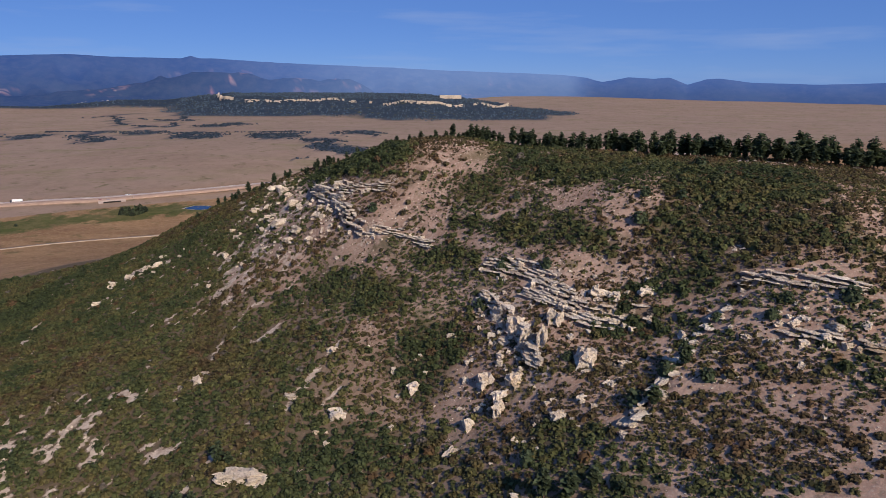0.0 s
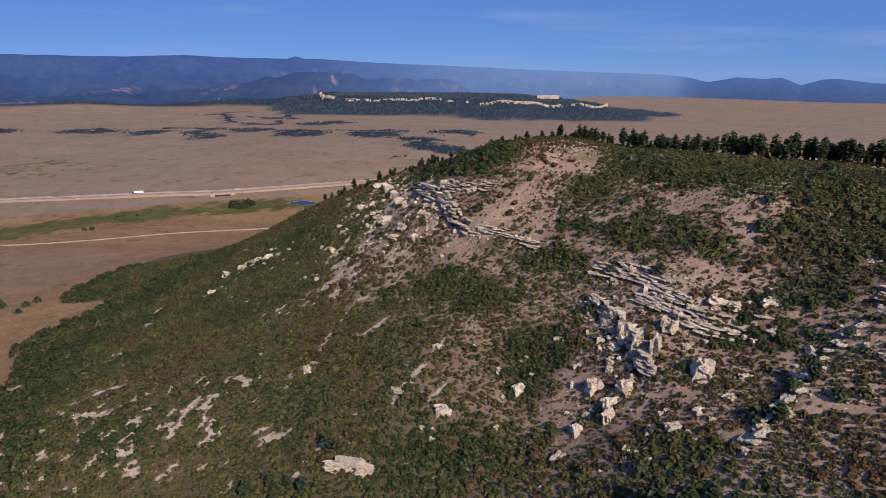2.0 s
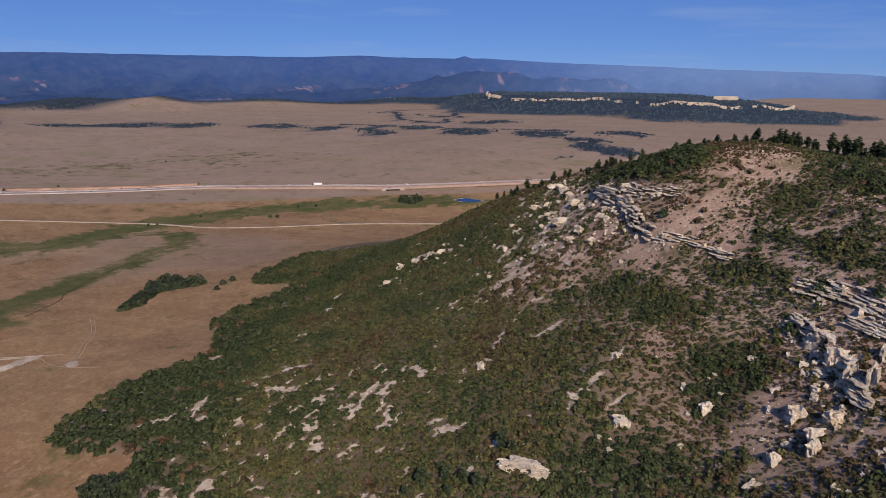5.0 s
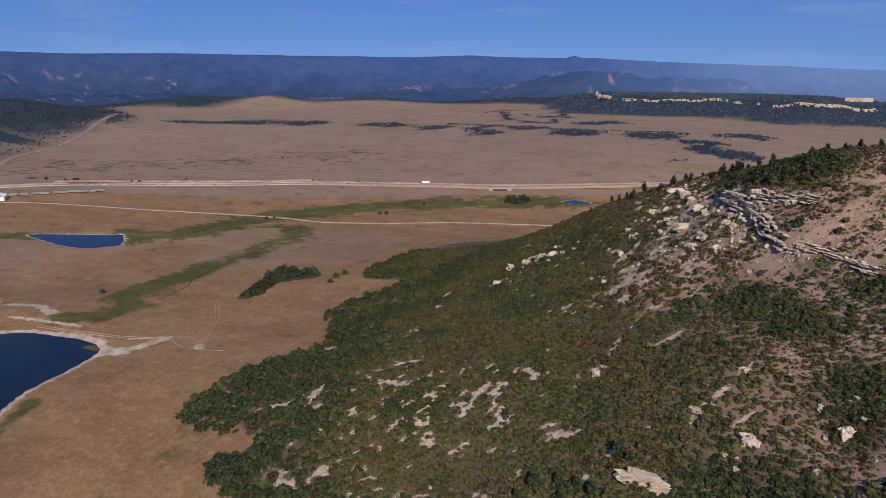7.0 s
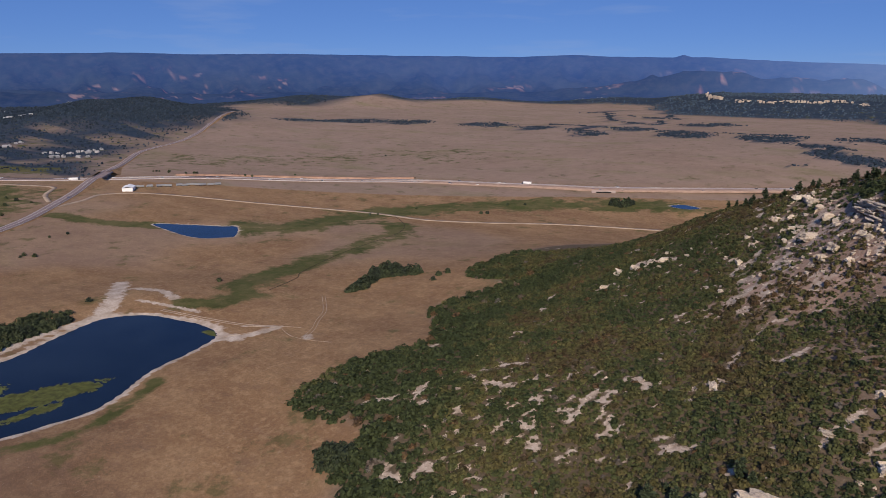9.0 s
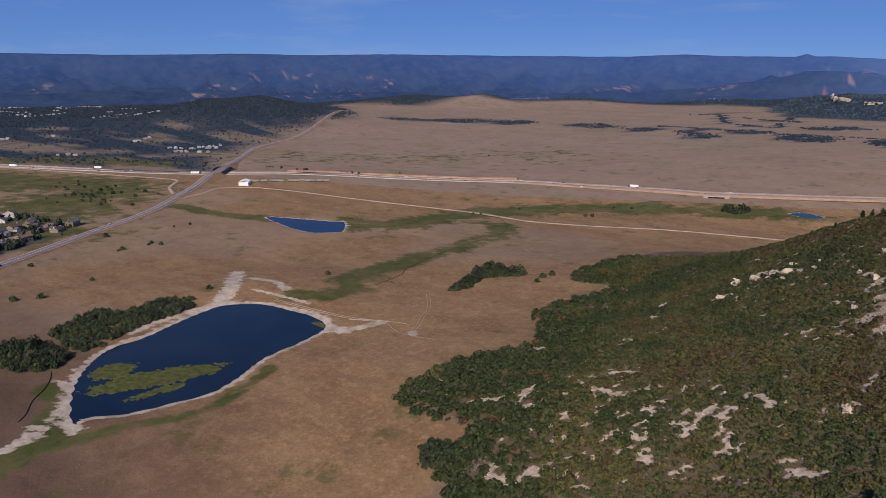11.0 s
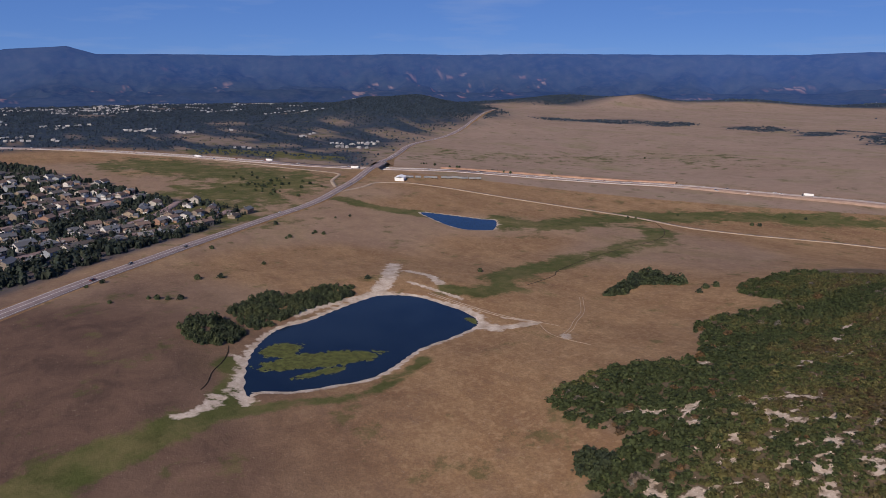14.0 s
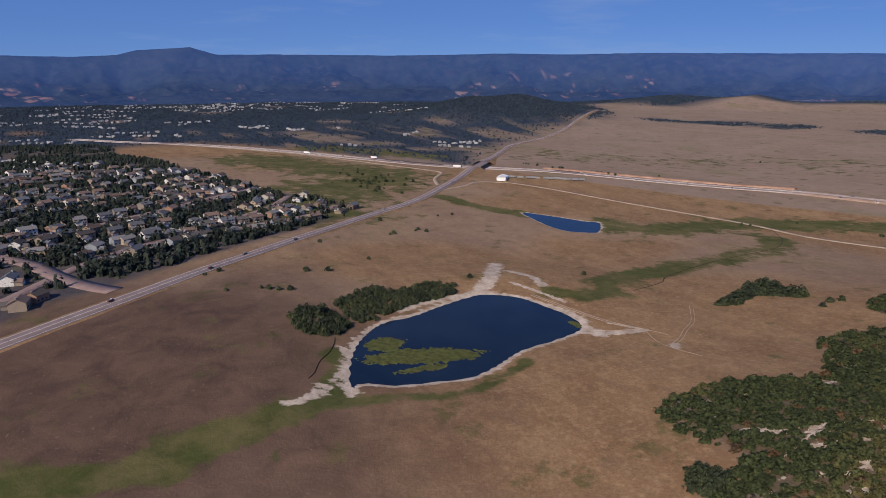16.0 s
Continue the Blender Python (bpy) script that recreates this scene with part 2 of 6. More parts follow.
MAT_DIRT = plain("dirt_road", (0.35, 0.270, 0.200), 0.95, 0.05, vary=0.22, scale=0.12)
MAT_EARTH = plain("dark_earth", (0.060, 0.045, 0.030), 0.95, 0.05, vary=0.35, scale=0.5)
MAT_REDSOIL = plain("red_roadside_soil", (0.37, 0.225, 0.150), 0.95, 0.05, vary=0.4, scale=0.05)
MAT_PAINT = plain("road_paint", (0.62, 0.60, 0.55), 0.7, 0.2, vary=0.15, scale=0.4)
MAT_ALGAE = plain("pond_weed", (0.098, 0.105, 0.030), 0.85, 0.2, vary=0.5, scale=0.3, bump=0.05)
MAT_BED = plain("graded_soil", (0.32, 0.225, 0.175), 0.95, 0.05, vary=0.2, scale=0.08)
MAT_WALL = mixed_paint("house_siding", [(0.30, 0.24, 0.19), (0.66, 0.65, 0.63), (0.20, 0.150, 0.115), (0.26, 0.29, 0.33), (0.40, 0.32, 0.24), (0.62, 0.60, 0.57), (0.24, 0.20, 0.17), (0.48, 0.45, 0.41), (0.30, 0.18, 0.13)])
MAT_ROOF = mixed_paint("roof_shingles", [(0.060, 0.050, 0.048), (0.095, 0.085, 0.084), (0.10, 0.066, 0.054), (0.20, 0.19, 0.19), (0.085, 0.090, 0.105), (0.17, 0.115, 0.095), (0.11, 0.12, 0.14)], 0.9)
MAT_PALE = plain("pale_roofing", (0.36, 0.35, 0.345), 0.7, 0.2, vary=0.3, scale=0.02)
MAT_TRIM = plain("white_trim", (0.72, 0.70, 0.66), 0.6, 0.3, vary=0.06)
MAT_GLASS = plain("window_glass", (0.03, 0.04, 0.05), 0.08, 0.6, vary=0.1)
MAT_CAR = mixed_paint("car_paint", [(0.75, 0.75, 0.74), (0.05, 0.05, 0.06), (0.35, 0.36, 0.37), (0.20, 0.03, 0.03), (0.70, 0.70, 0.70), (0.06, 0.09, 0.18)], 0.3)
MAT_WHITE = plain("white_panel", (0.80, 0.80, 0.79), 0.5, 0.3, vary=0.05)
# tyre black, also the painted shade in the highway bridge's mouth
MAT_RUBBER_SHADE = plain("tyre_rubber_and_shade", (0.02, 0.02, 0.02), 0.9, 0.1)
MAT_STEEL = plain("grey_steel", (0.30, 0.31, 0.32), 0.5, 0.4, 0.4, vary=0.1)
# ---------------------------------------------------------------- terrain: spot heights (metres) and a smooth sheet through them
HILL_SPOTS = [
    (-211, 163, 9), (-184, 227, 28), (-141, 198, 29), (-113, 216, 41), (-113, 188, 31), (-87, 194, 41), (-62, 245, 59),
    (-57, 174, 45), (-36, 224, 65), (-8, 196, 61), (8, 175, 63), (32, 197, 87), (34, 143, 72), (60, 146, 84), (58, 183, 91),
    (49, 207, 97.8), (61, 224, 115), (30, 256, 110), (49, 289, 124), (0, 334, 126), (-24, 315, 117), (-41, 296, 92),
    (-46, 334, 109), (-8, 263, 91), (-59, 285, 73), (-99, 414, 92), (-156, 442, 67), (-110, 338, 62), (-131, 327, 52),
    (-172, 384, 47), (-214, 350, 26), (-248, 379, 19)]
SHOULDER_SPOTS = [
    (86, 170, 104), (81, 145, 93), (102, 190, 116), (140, 230, 122), (102, 244, 122.6), (87, 254, 122), (150, 330, 114), (60, 350, 112),
    (-20, 390, 114), (130, 170, 112), (120, 100, 95), (70, 60, 78), (0, 60, 48), (-70, 80, 22), (-150, 120, 8), (-60, 470, 92),
    (60, 480, 90), (200, 420, 88), (250, 200, 108), (-60, 600, 15), (100, 650, 15), (300, 600, 20), (-200, 520, 30), (0, -150, 20),
    (200, -100, 60), (-150, -50, 5), (26, 177, 76)]
VALE_SPOTS = [
    (-281, 353, 9), (-288, 402, 13), (-344, 386, 3), (-266, 230, 11), (-331, 48, 3), (-420, 40, 8), (-480, 100, 8), (-465, 242, 3),
    (-483, 306, -3), (-559, 285, -8), (-386, 347, -2), (-327, 252, 4), (-624, 487, -13), (-683, 463, -13), (-744, 253, -4),
    (-613, 616, -20), (-528, 742, -22), (-413, 924, -18), (-460, 950, -15), (-1000, 560, -9), (-989, 672, -13), (-1190, 635, -9),
    (-1059, 1131, -22), (-784, 1816, -3), (-472, 1687, 8), (-301, 1279, 3), (-1913, 1466, -4), (-1100, 520, -7), (-330, 0, 2)]
FAR_SPOTS = [
    (-3500, -300, 0), (-3200, 2600, 0), (-2600, -1500, 0), (-1500, 4500, 10), (0, 4800, 30), (-1300, 3000, 0), (0, 2700, -10),
    (900, 4800, 22), (2000, 3000, -20), (3500, 3500, -10), (4500, 0, 0), (0, -4500, 0), (-4700, -2500, 0), (-4800, 800, 0),
    (-1500, -200, 5), (-900, -300, 10), (-600, -200, 10), (600, 900, -10), (1200, 0, 20), (0, -1000, 10)]
SPOTS = np.array(HILL_SPOTS + SHOULDER_SPOTS + VALE_SPOTS + FAR_SPOTS, float)


def swell(r2):
    return r2 * np.log(r2 + 1e-9) * 0.5


def sheet_weights():
    at, n = SPOTS[:, :2] * 1e-3, len(SPOTS)
    body = swell(((at[:, None] - at) ** 2).sum(-1)) + 1e-5 * np.eye(n)
    plane = np.c_[np.ones(n), at]
    return np.linalg.solve(np.block([[body, plane], [plane.T, np.zeros((3, 3))]]), np.r_[SPOTS[:, 2], 0, 0, 0])


WEIGHTS = sheet_weights()

# the ponds: shoreline control points, water level
POND_BIG = [(-346, 68), (-357, 76), (-348, 91), (-343, 113), (-341, 131), (-347, 148), (-361, 173), (-367, 200), (-377, 225), (-398, 231),
            (-420, 227), (-443, 221), (-458, 207), (-461, 191), (-450, 160), (-440, 138), (-436, 117), (-425, 103), (-406, 89), (-379, 77)]
POND_SMALL = [(-763, 410), (-724, 433), (-690, 449), (-673, 458), (-637, 429), (-643, 414), (-655, 402), (-680, 398), (-719, 401)]
POND_FAR = [(-347, 918), (-336, 938), (-309, 927), (-322, 908)]
PONDS = [(POND_BIG, 0.0), (POND_SMALL, -12.6), (POND_FAR, -20.5)]


def rounded(points, closed=True, step=8):
    """A smooth line through control points (Catmull-Rom)."""
    p = np.array(points, float)
    n = len(p)
    out = []
    for i in range(n if closed else n - 1):
        if closed:
            a, b, c, d = p[(i - 1) % n], p[i], p[(i + 1) % n], p[(i + 2) % n]
        else:
            a, b, c, d = p[max(i - 1, 0)], p[i], p[i + 1], p[min(i + 2, n - 1)]
        for s in np.arange(step) / step:
            out.append(0.5 * (2 * b + (c - a) * s + (2 * a - 5 * b + 4 * c - d) * s * s + (3 * b - a - 3 * c + d) * s ** 3))
    if not closed:
        out.append(p[-1])
    return np.array(out)


def line_distance(x, y, line, closed=False):
    """Distance of points from a line; with closed, negative inside."""
    a = line if closed else line[:-1]
    b = np.roll(line, -1, 0) if closed else line[1:]
    best = np.full(x.shape, 1e12)
    inside = np.zeros(x.shape, bool)
    for (ax, ay), (bx, by) in zip(a, b):
        dx, dy = bx - ax, by - ay
        s = np.clip(((x - ax) * dx + (y - ay) * dy) / (dx * dx + dy * dy + 1e-9), 0, 1)
        best = np.minimum(best, (x - ax - s * dx) ** 2 + (y - ay - s * dy) ** 2)
        if closed:
            cross = (ay > y) != (by > y)
            inside ^= cross & (x < (bx - ax) * (y - ay) / (by - ay + 1e-12) + ax)
    d = np.sqrt(best)
    return np.where(inside, -d, d) if closed else d


def near_distance(x, y, line, reach, closed=False):
    """line_distance, worked out only near the line."""
    out = np.full(x.shape, 1e6)
    lo, hi = line.min(0) - reach, line.max(0) + reach
    box = (x > lo[0]) & (x < hi[0]) & (y > lo[1]) & (y < hi[1])
    if box.any():
        out[box] = line_distance(x[box], y[box], line, closed)
    return out


def ramp(v, a, b):
    s = np.clip((v - a) / (b - a), 0, 1)
    return s * s * (3 - 2 * s)


def lattice(ix, iy, seed):
    h = np.sin(ix * 127.1 + iy * 311.7 + seed * 74.7) * 43758.5453
    return h - np.floor(h)


def grain(x, y, size, seed=0, octaves=3):
    """Value noise, 0 to 1, with the given size in metres."""
    total, weight, amount = 0, 0, 1.0
    for o in range(octaves):
        u, v = x / size + 19.3 * o, y / size + 7.7 * o
        iu, iv = np.floor(u), np.floor(v)
        fu, fv = u - iu, v - iv
        fu, fv = fu * fu * (3 - 2 * fu), fv * fv * (3 - 2 * fv)
        a = lattice(iu, iv, seed + o) * (1 - fu) + lattice(iu + 1, iv, seed + o) * fu
        b = lattice(iu, iv + 1, seed + o) * (1 - fu) + lattice(iu + 1, iv + 1, seed + o) * fu
        total, weight = total + amount * (a * (1 - fv) + b * fv), weight + amount
        amount, size = amount * 0.5, size * 0.5
    return total / weight


MESA_EDGE = rounded([(-1180, 3060), (-1030, 2820), (-700, 2740), (-350, 2660), (-60, 2600), (200, 2680), (440, 2860), (460, 3150), (100, 3700), (-900, 3800), (-1250, 3400)])
# rock ledges of the hill: line (downhill to its right), height at its start, in its middle and at its end
LEDGES = [([(-66, 350), (-55, 326), (-47, 313), (-43, 302), (-39, 294), (-33, 285)], 5.0, 8.0, 6.0),
          ([(-34, 286), (-22, 278), (-13, 270), (-3, 259)], 3.0, 2.0, 1.2),
          ([(15, 235), (20, 229), (26, 222), (32, 213), (37, 202), (42, 192), (49, 187), (58, 184)], 2.4, 3.6, 3.0),
          ([(12, 220), (16, 212), (20, 205), (23, 195), (25, 183), (27, 177)], 3.0, 5.0, 3.4),
          ([(76, 171), (66, 166), (59, 160), (51, 152), (42, 144)], 1.6, 2.4, 1.6),
          ([(79, 178), (86, 172), (94, 165), (101, 157)], 1.6, 2.4, 1.4),
          ([(78, 156), (86, 150), (96, 140)], 1.0, 1.6, 1.2),
          ([(-50, 327), (-44, 318), (-36, 309), (-23, 300)], 1.8, 2.6, 1.6),
          ([(25, 210), (34, 199), (41, 188), (50, 185)], 1.2, 2.2, 1.2)]
LEDGE_LINES = [(rounded(p, False, 5), a, b, c) for p, a, b, c in LEDGES]


def ledge_step(x, y):
    """The step that the rock ledges make in the slope."""
    out = np.zeros_like(x)
    for line, h0, h1, h2 in LEDGE_LINES:
        lo, hi = line.min(0) - 60, line.max(0) + 60
        box = (x > lo[0]) & (x < hi[0]) & (y > lo[1]) & (y < hi[1])
        if not box.any():
            continue
        px, py = x[box], y[box]
        best, side, tall = np.full(px.shape, 1e9), np.zeros(px.shape), np.zeros(px.shape)
        n = len(line) - 1
        for i in range(n):
            (ax, ay), (bx_, by_) = line[i], line[i + 1]
            dx, dy = bx_ - ax, by_ - ay
            s = np.clip(((px - ax) * dx + (py - ay) * dy) / (dx * dx + dy * dy), 0, 1)
            ex, ey = px - ax - s * dx, py - ay - s * dy
            d = np.hypot(ex, ey)
            m = d < best
            best[m] = d[m]
            side[m] = np.sign(dx * ey - dy * ex)[m]
            tall[m] = np.interp((i + s) / n, (0, 0.5, 1), (h0, h1, h2))[m]
        gap = 0.55 + 0.9 * grain(px, py, 14, 91)
        out[box] += 0.27 * tall * gap * side * ramp(best, 0, 1.5) * np.exp(-best / 13)
    return out


POND_LINES = [(rounded(p), level) for p, level in PONDS]


def height(x, y):
    """Height of the ground."""
    x, y = np.asarray(x, float), np.asarray(y, float)
    n = len(SPOTS)
    z = WEIGHTS[n] + WEIGHTS[n + 1] * x * 1e-3 + WEIGHTS[n + 2] * y * 1e-3
    for (sx, sy, _), w in zip(SPOTS, WEIGHTS):
        z = z + w * swell(((x - sx) ** 2 + (y - sy) ** 2) * 1e-6)
    # far mesa with a cliff round its top
    d = near_distance(x, y, MESA_EDGE, 500, True)
    d = d + 60 * (grain(x, y, 160, 5) - 0.5)
    top = 60 - 22 * ramp(x, -300, 420)
    z = z + np.where(d < 400, top * (0.62 * ramp(-d, -10, 230) + 0.38 * ramp(-d, 205, 235)), 0)
    # grass knolls and the wooded hill in the middle distance
    for kx, ky, kr, kh in ((-2330, 2500, 130, 34), (-2420, 2560, 230, 30), (-2620, 2330, 170, 30), (-2780, 2300, 260, 24), (-2050, 2900, 260, 34), (-1180, 3420, 130, 40), (-2300, 1250, 330, 58), (-2150, 1050, 260, 34), (-1500, 3450, 260, 34)):
        z = z + kh * np.exp(-(((x - kx) ** 2 + (y - ky) ** 2) / kr ** 2)) * (0.75 + 0.5 * grain(x, y, 180, 8))
    # rolling ground, rougher on the hill
    away = np.hypot(x + 20, y - 300)
    z = z + 5 * (grain(x, y, 230, 2) - 0.5) * ramp(away, 500, 1200)
    z = z + 1.2 * (grain(x, y, 34, 3) - 0.5) * ramp(away, 900, 250)
    z = z + ledge_step(x, y)
    for line, level in POND_LINES:
        d = near_distance(x, y, line, 80, True)
        z = np.where(d < 60, level + 0.9 * ramp(d, 0, 6) + (z - level - 0.9) * ramp(d, 3, 45), z)
        z = np.where(d < 0, level - 2.2 * ramp(-d, 0, 14), z)
    return z

# ---------------------------------------------------------------- what grows where on the hill
SCRUB_EDGE = rounded([(-205, 160), (-211, 178), (-255, 180), (-268, 204), (-265, 238), (-243, 265), (-292, 326), (-289, 361), (-276, 386), (-322, 409), (-330, 482), (-331, 574),
                      (-250, 660), (100, 620), (320, 520), (320, -50), (-60, -50), (-150, 60), (-185, 130)], step=5)
# bare places on the hill: centre, half length, half width, turn in degrees (0 along x)
BARE = [(9, 305, 14.8, 14, 47), (-7, 293, 14.8, 9.7, 116), (-13, 281, 21.8, 4.1, 140), (1, 261, 21, 2.7, 136), (-34, 275, 17, 2.8, 132), (-22, 258, 9.5, 4.1, 89), (15, 241, 14, 1.6, 132), (59, 219, 9.5, 5.8, 155),
        (60, 201, 10, 1.9, 150), (118, 208, 14, 5, 37), (113, 181, 13.5, 4, 59), (45, 198, 5.4, 2.5, 145), (100, 166, 10, 3, 156), (88, 154, 14.4, 3.8, 143), (77, 132, 12, 6, 127), (69, 173, 13.7, 2.4, 108),
        (36, 186, 10.4, 5.1, 123), (27, 172, 9, 2.5, 139), (5, 164, 6.7, 3.8, 9)]
# close green thickets of the upper slope
DENSE = [(98, 223, 33, 23, 60), (87, 193, 26, 11.7, 144), (15, 277, 12, 7.3, 124), (39, 278, 28, 8.7, 114), (-41, 345, 46, 13, 122), (-43, 265, 15, 7.3, 122), (-27, 248, 19.7, 9.6, 127), (1, 248, 17.4, 4.5, 135), (10, 260, 12.4, 1.8, 132),
         (28, 236, 17.8, 4.9, 121), (45, 222, 15.5, 4.6, 122), (55, 192, 9.6, 3, 161), (-6, 207, 17.6, 10.7, 121), (51, 181, 11, 5.2, 151), (-22, 174, 22, 12.4, 149), (66, 264, 25.6, 19.6, 145), (70, 186, 10, 5, 143), (26, 154, 12.7, 5.1, 140), (76, 207, 15, 8, 140)]
# pale scars of rock and soil on the west slope
SCARS = [(-159, 376, 9.9, 3, 147), (-175, 381, 6.3, 3, 121), (-183, 351, 7.1, 3.4, 57), (-207, 321, 5.1, 2.7, 97), (-110, 339, 6.7, 2.5, 71), (-87, 324, 4.4, 3, 97), (-88, 300, 6.2, 2, 168), (-67, 251, 6.4, 1.9, 53), (-37, 223, 4.7, 1.5, 57),
         (-87, 248, 7.7, 1.3, 87), (-88, 231, 4.1, 3.1, 35), (-93, 227, 2.5, 1.5, 81), (-49, 201, 4.7, 0.9, 70), (-45, 210, 7, 1.9, 61), (-35, 202, 6, 1, 43), (-93, 200, 4, 1.3, 19), (-135, 215, 5.9, 0.9, 109), (-128, 218, 5.2, 1.9, 66)]
LOW_SCARS = [(-84, 267, 10.2, 1.1, 82), (-114, 286, 4.3, 2, 41), (-145, 205, 7.5, 0.9, 128), (-215, 347, 6.5, 2.5, 100), (-102, 305, 3.5, 1.9, 66), (-187, 224, 11.4, 1.4, 150), (-178, 237, 7, 1.5, 155),
             (-217, 201, 8.4, 3.7, 31), (-206, 200, 11.2, 1.1, 118), (-165, 207, 3.9, 2, 29), (-154, 196, 5.5, 1.6, 77), (-141, 199, 8.8, 1.1, 127), (-158, 226, 6.4, 2, 45), (-205, 212, 5.4, 2, 75), (-173, 186, 2.7, 1.4, 71),
             (-283, 385, 13.8, 5, 60), (-209, 326, 5.6, 3.2, 92), (-177, 162, 3.4, 1.3, 67), (-144, 231, 7.4, 0.9, 104)]
SOIL_SCARS = [(-24, 223, 13.1, 2.4, 108), (-16, 244, 5.9, 1.5, 17), (-30, 190, 7, 1.6, 20)]
RUBBLE = [(-84, 330, 46, 20, 68), (-62, 300, 26, 12, 60)]  # broken rock below the summit cliff


def oval(x, y, spots, soft=0.5, ragged=1.1):
    """1 in the given ovals, fading to 0 outside, with ragged edges."""
    out = np.zeros_like(x)
    rag = grain(x, y, 5, 77, 4)
    for cx, cy, a, b, turn in spots:
        t = radians(turn)
        u, v = (x - cx) * math.cos(t) + (y - cy) * math.sin(t), -(x - cx) * math.sin(t) + (y - cy) * math.cos(t)
        out = np.maximum(out, ramp(np.sqrt((u / a) ** 2 + (v / b) ** 2) + ragged * (rag - 0.5), 1 + soft, 1 - soft))
    return out


def upland(x, y):
    """0 on the green west slope, 1 on the dry upper slope."""
    return ramp(x + 0.45 * (y - 250) + 40 * (grain(x, y, 60, 29) - 0.5), -75, 5)


def pale_gaps(x, y):
    """Pale bare patches between the bushes, in ragged groups along the fall of the slope."""
    u, v = x * 0.53 + y * 0.85, -x * 0.85 + y * 0.53
    streak = grain(u / 5.5, v / 3.4, 1.0, 21, 4)
    wide = grain(x, y, 55, 24, 2)
    lower = ramp(y, 300, 225) * ramp(x, -20, -80)
    streak = streak * (1 - lower) + lower * grain(x, y, 4.6, 22, 4)
    loose = ramp(streak + 0.24 * (wide - 0.5) + 0.17 * oval(x, y, RUBBLE, 0.6) + 0.005 * lower - 0.05 * upland(x, y), 0.684, 0.715)
    return np.maximum(loose, np.maximum(oval(x, y, SCARS, 0.3, 0.7), oval(x, y, [(a, b, c, 0.72 * d, e) for a, b, c, d, e in LOW_SCARS], 0.3, 0.8)))


def scrub_cover(x, y):
    """Chance of a bush."""
    edge = near_distance(x, y, SCRUB_EDGE, 60, True) + 6 * (grain(x, y, 14, 33) - 0.5)
    patch, wide = grain(x, y, 15, 23, 4), grain(x, y, 45, 26, 2)
    dry = upland(x, y)
    cover = 1.0 - 0.86 * pale_gaps(x, y) - 0.88 * dry * ramp(patch + 0.45 * (wide - 0.5) - 0.16 * ramp(x, 46, 66) * ramp(y, 150, 172) - 0.09 * ramp(x, 30, 8) * ramp(y, 275, 250) * ramp(y, 148, 166), 0.545, 0.61)
    thick = oval(x, y, DENSE, 0.35)
    cover = np.maximum(cover - (0.54 * oval(x, y, BARE) + 0.7 * oval(x, y, SOIL_SCARS)) * (1 - thick), 0.98 * thick * (1 - 0.8 * pale_gaps(x, y)))
    crag = np.zeros_like(x)
    for line, *_ in LEDGE_LINES:
        crag = np.maximum(crag, ramp(near_distance(x, y, line, 20), 4.5, 1.5))
    cover = np.maximum(cover, 0.13 * dry)
    return np.where(edge < 0, cover - 0.45 * crag - 0.38 * oval(x, y, RUBBLE, 0.6) * (grain(x, y, 6, 34) > 0.45), 0)


def talus(x, y):
    """Pale broken rock on the ground round the ledges, more of it downhill."""
    out = np.zeros_like(x)
    for line, h0, h1, h2 in LEDGE_LINES:
        d = near_distance(x, y, line, 40)
        out = np.maximum(out, ramp(d + 9 * (grain(x, y, 6, 94, 3) - 0.5), 3.2 + 1.3 * h1, 1.0))
    return out * ramp(grain(x, y, 4.5, 97, 4), 0.44, 0.60)



# ---------------------------------------------------------------- the ground: one sheet to the horizon
def spaced(stops):
    """Grid lines: (from, to, step) stretches, and growing steps outside them up to 5 km."""
    lines = []
    for a, b, step in stops:
        lines += list(np.linspace(a, b, max(1, round((b - a) / step)), endpoint=False))
    lines.append(stops[-1][1])
    step, v = stops[-1][2], stops[-1][1]
    while v < 4990:
        step = min(step * 1.09, 95)
        v = min(v + step, 4990)
        lines.append(v)
    step, v, low = stops[0][2], stops[0][0], []
    while v > -4990:
        step = min(step * 1.12, 130)
        v = max(v - step, -4990)
        low.append(v)
    return np.array(low[::-1] + lines)


GX = spaced([(-900, -480, 5), (-480, -320, 3), (-320, 160, 2.2)])
GY = spaced([(-60, 100, 4), (100, 420, 2.2), (420, 1000, 5.5)])
MX, MY = np.meshgrid(GX, GY)
MZ = height(MX, MY)


def ground_at(x, y):
    """Height of the sheet as built."""
    x, y = np.asarray(x, float), np.asarray(y, float)
    i = np.clip(np.searchsorted(GX, x) - 1, 0, len(GX) - 2)
    j = np.clip(np.searchsorted(GY, y) - 1, 0, len(GY) - 2)
    u = np.clip((x - GX[i]) / (GX[i + 1] - GX[i]), 0, 1)
    v = np.clip((y - GY[j]) / (GY[j + 1] - GY[j]), 0, 1)
    return (MZ[j, i] * (1 - u) + MZ[j, i + 1] * u) * (1 - v) + (MZ[j + 1, i] * (1 - u) + MZ[j + 1, i + 1] * u) * v


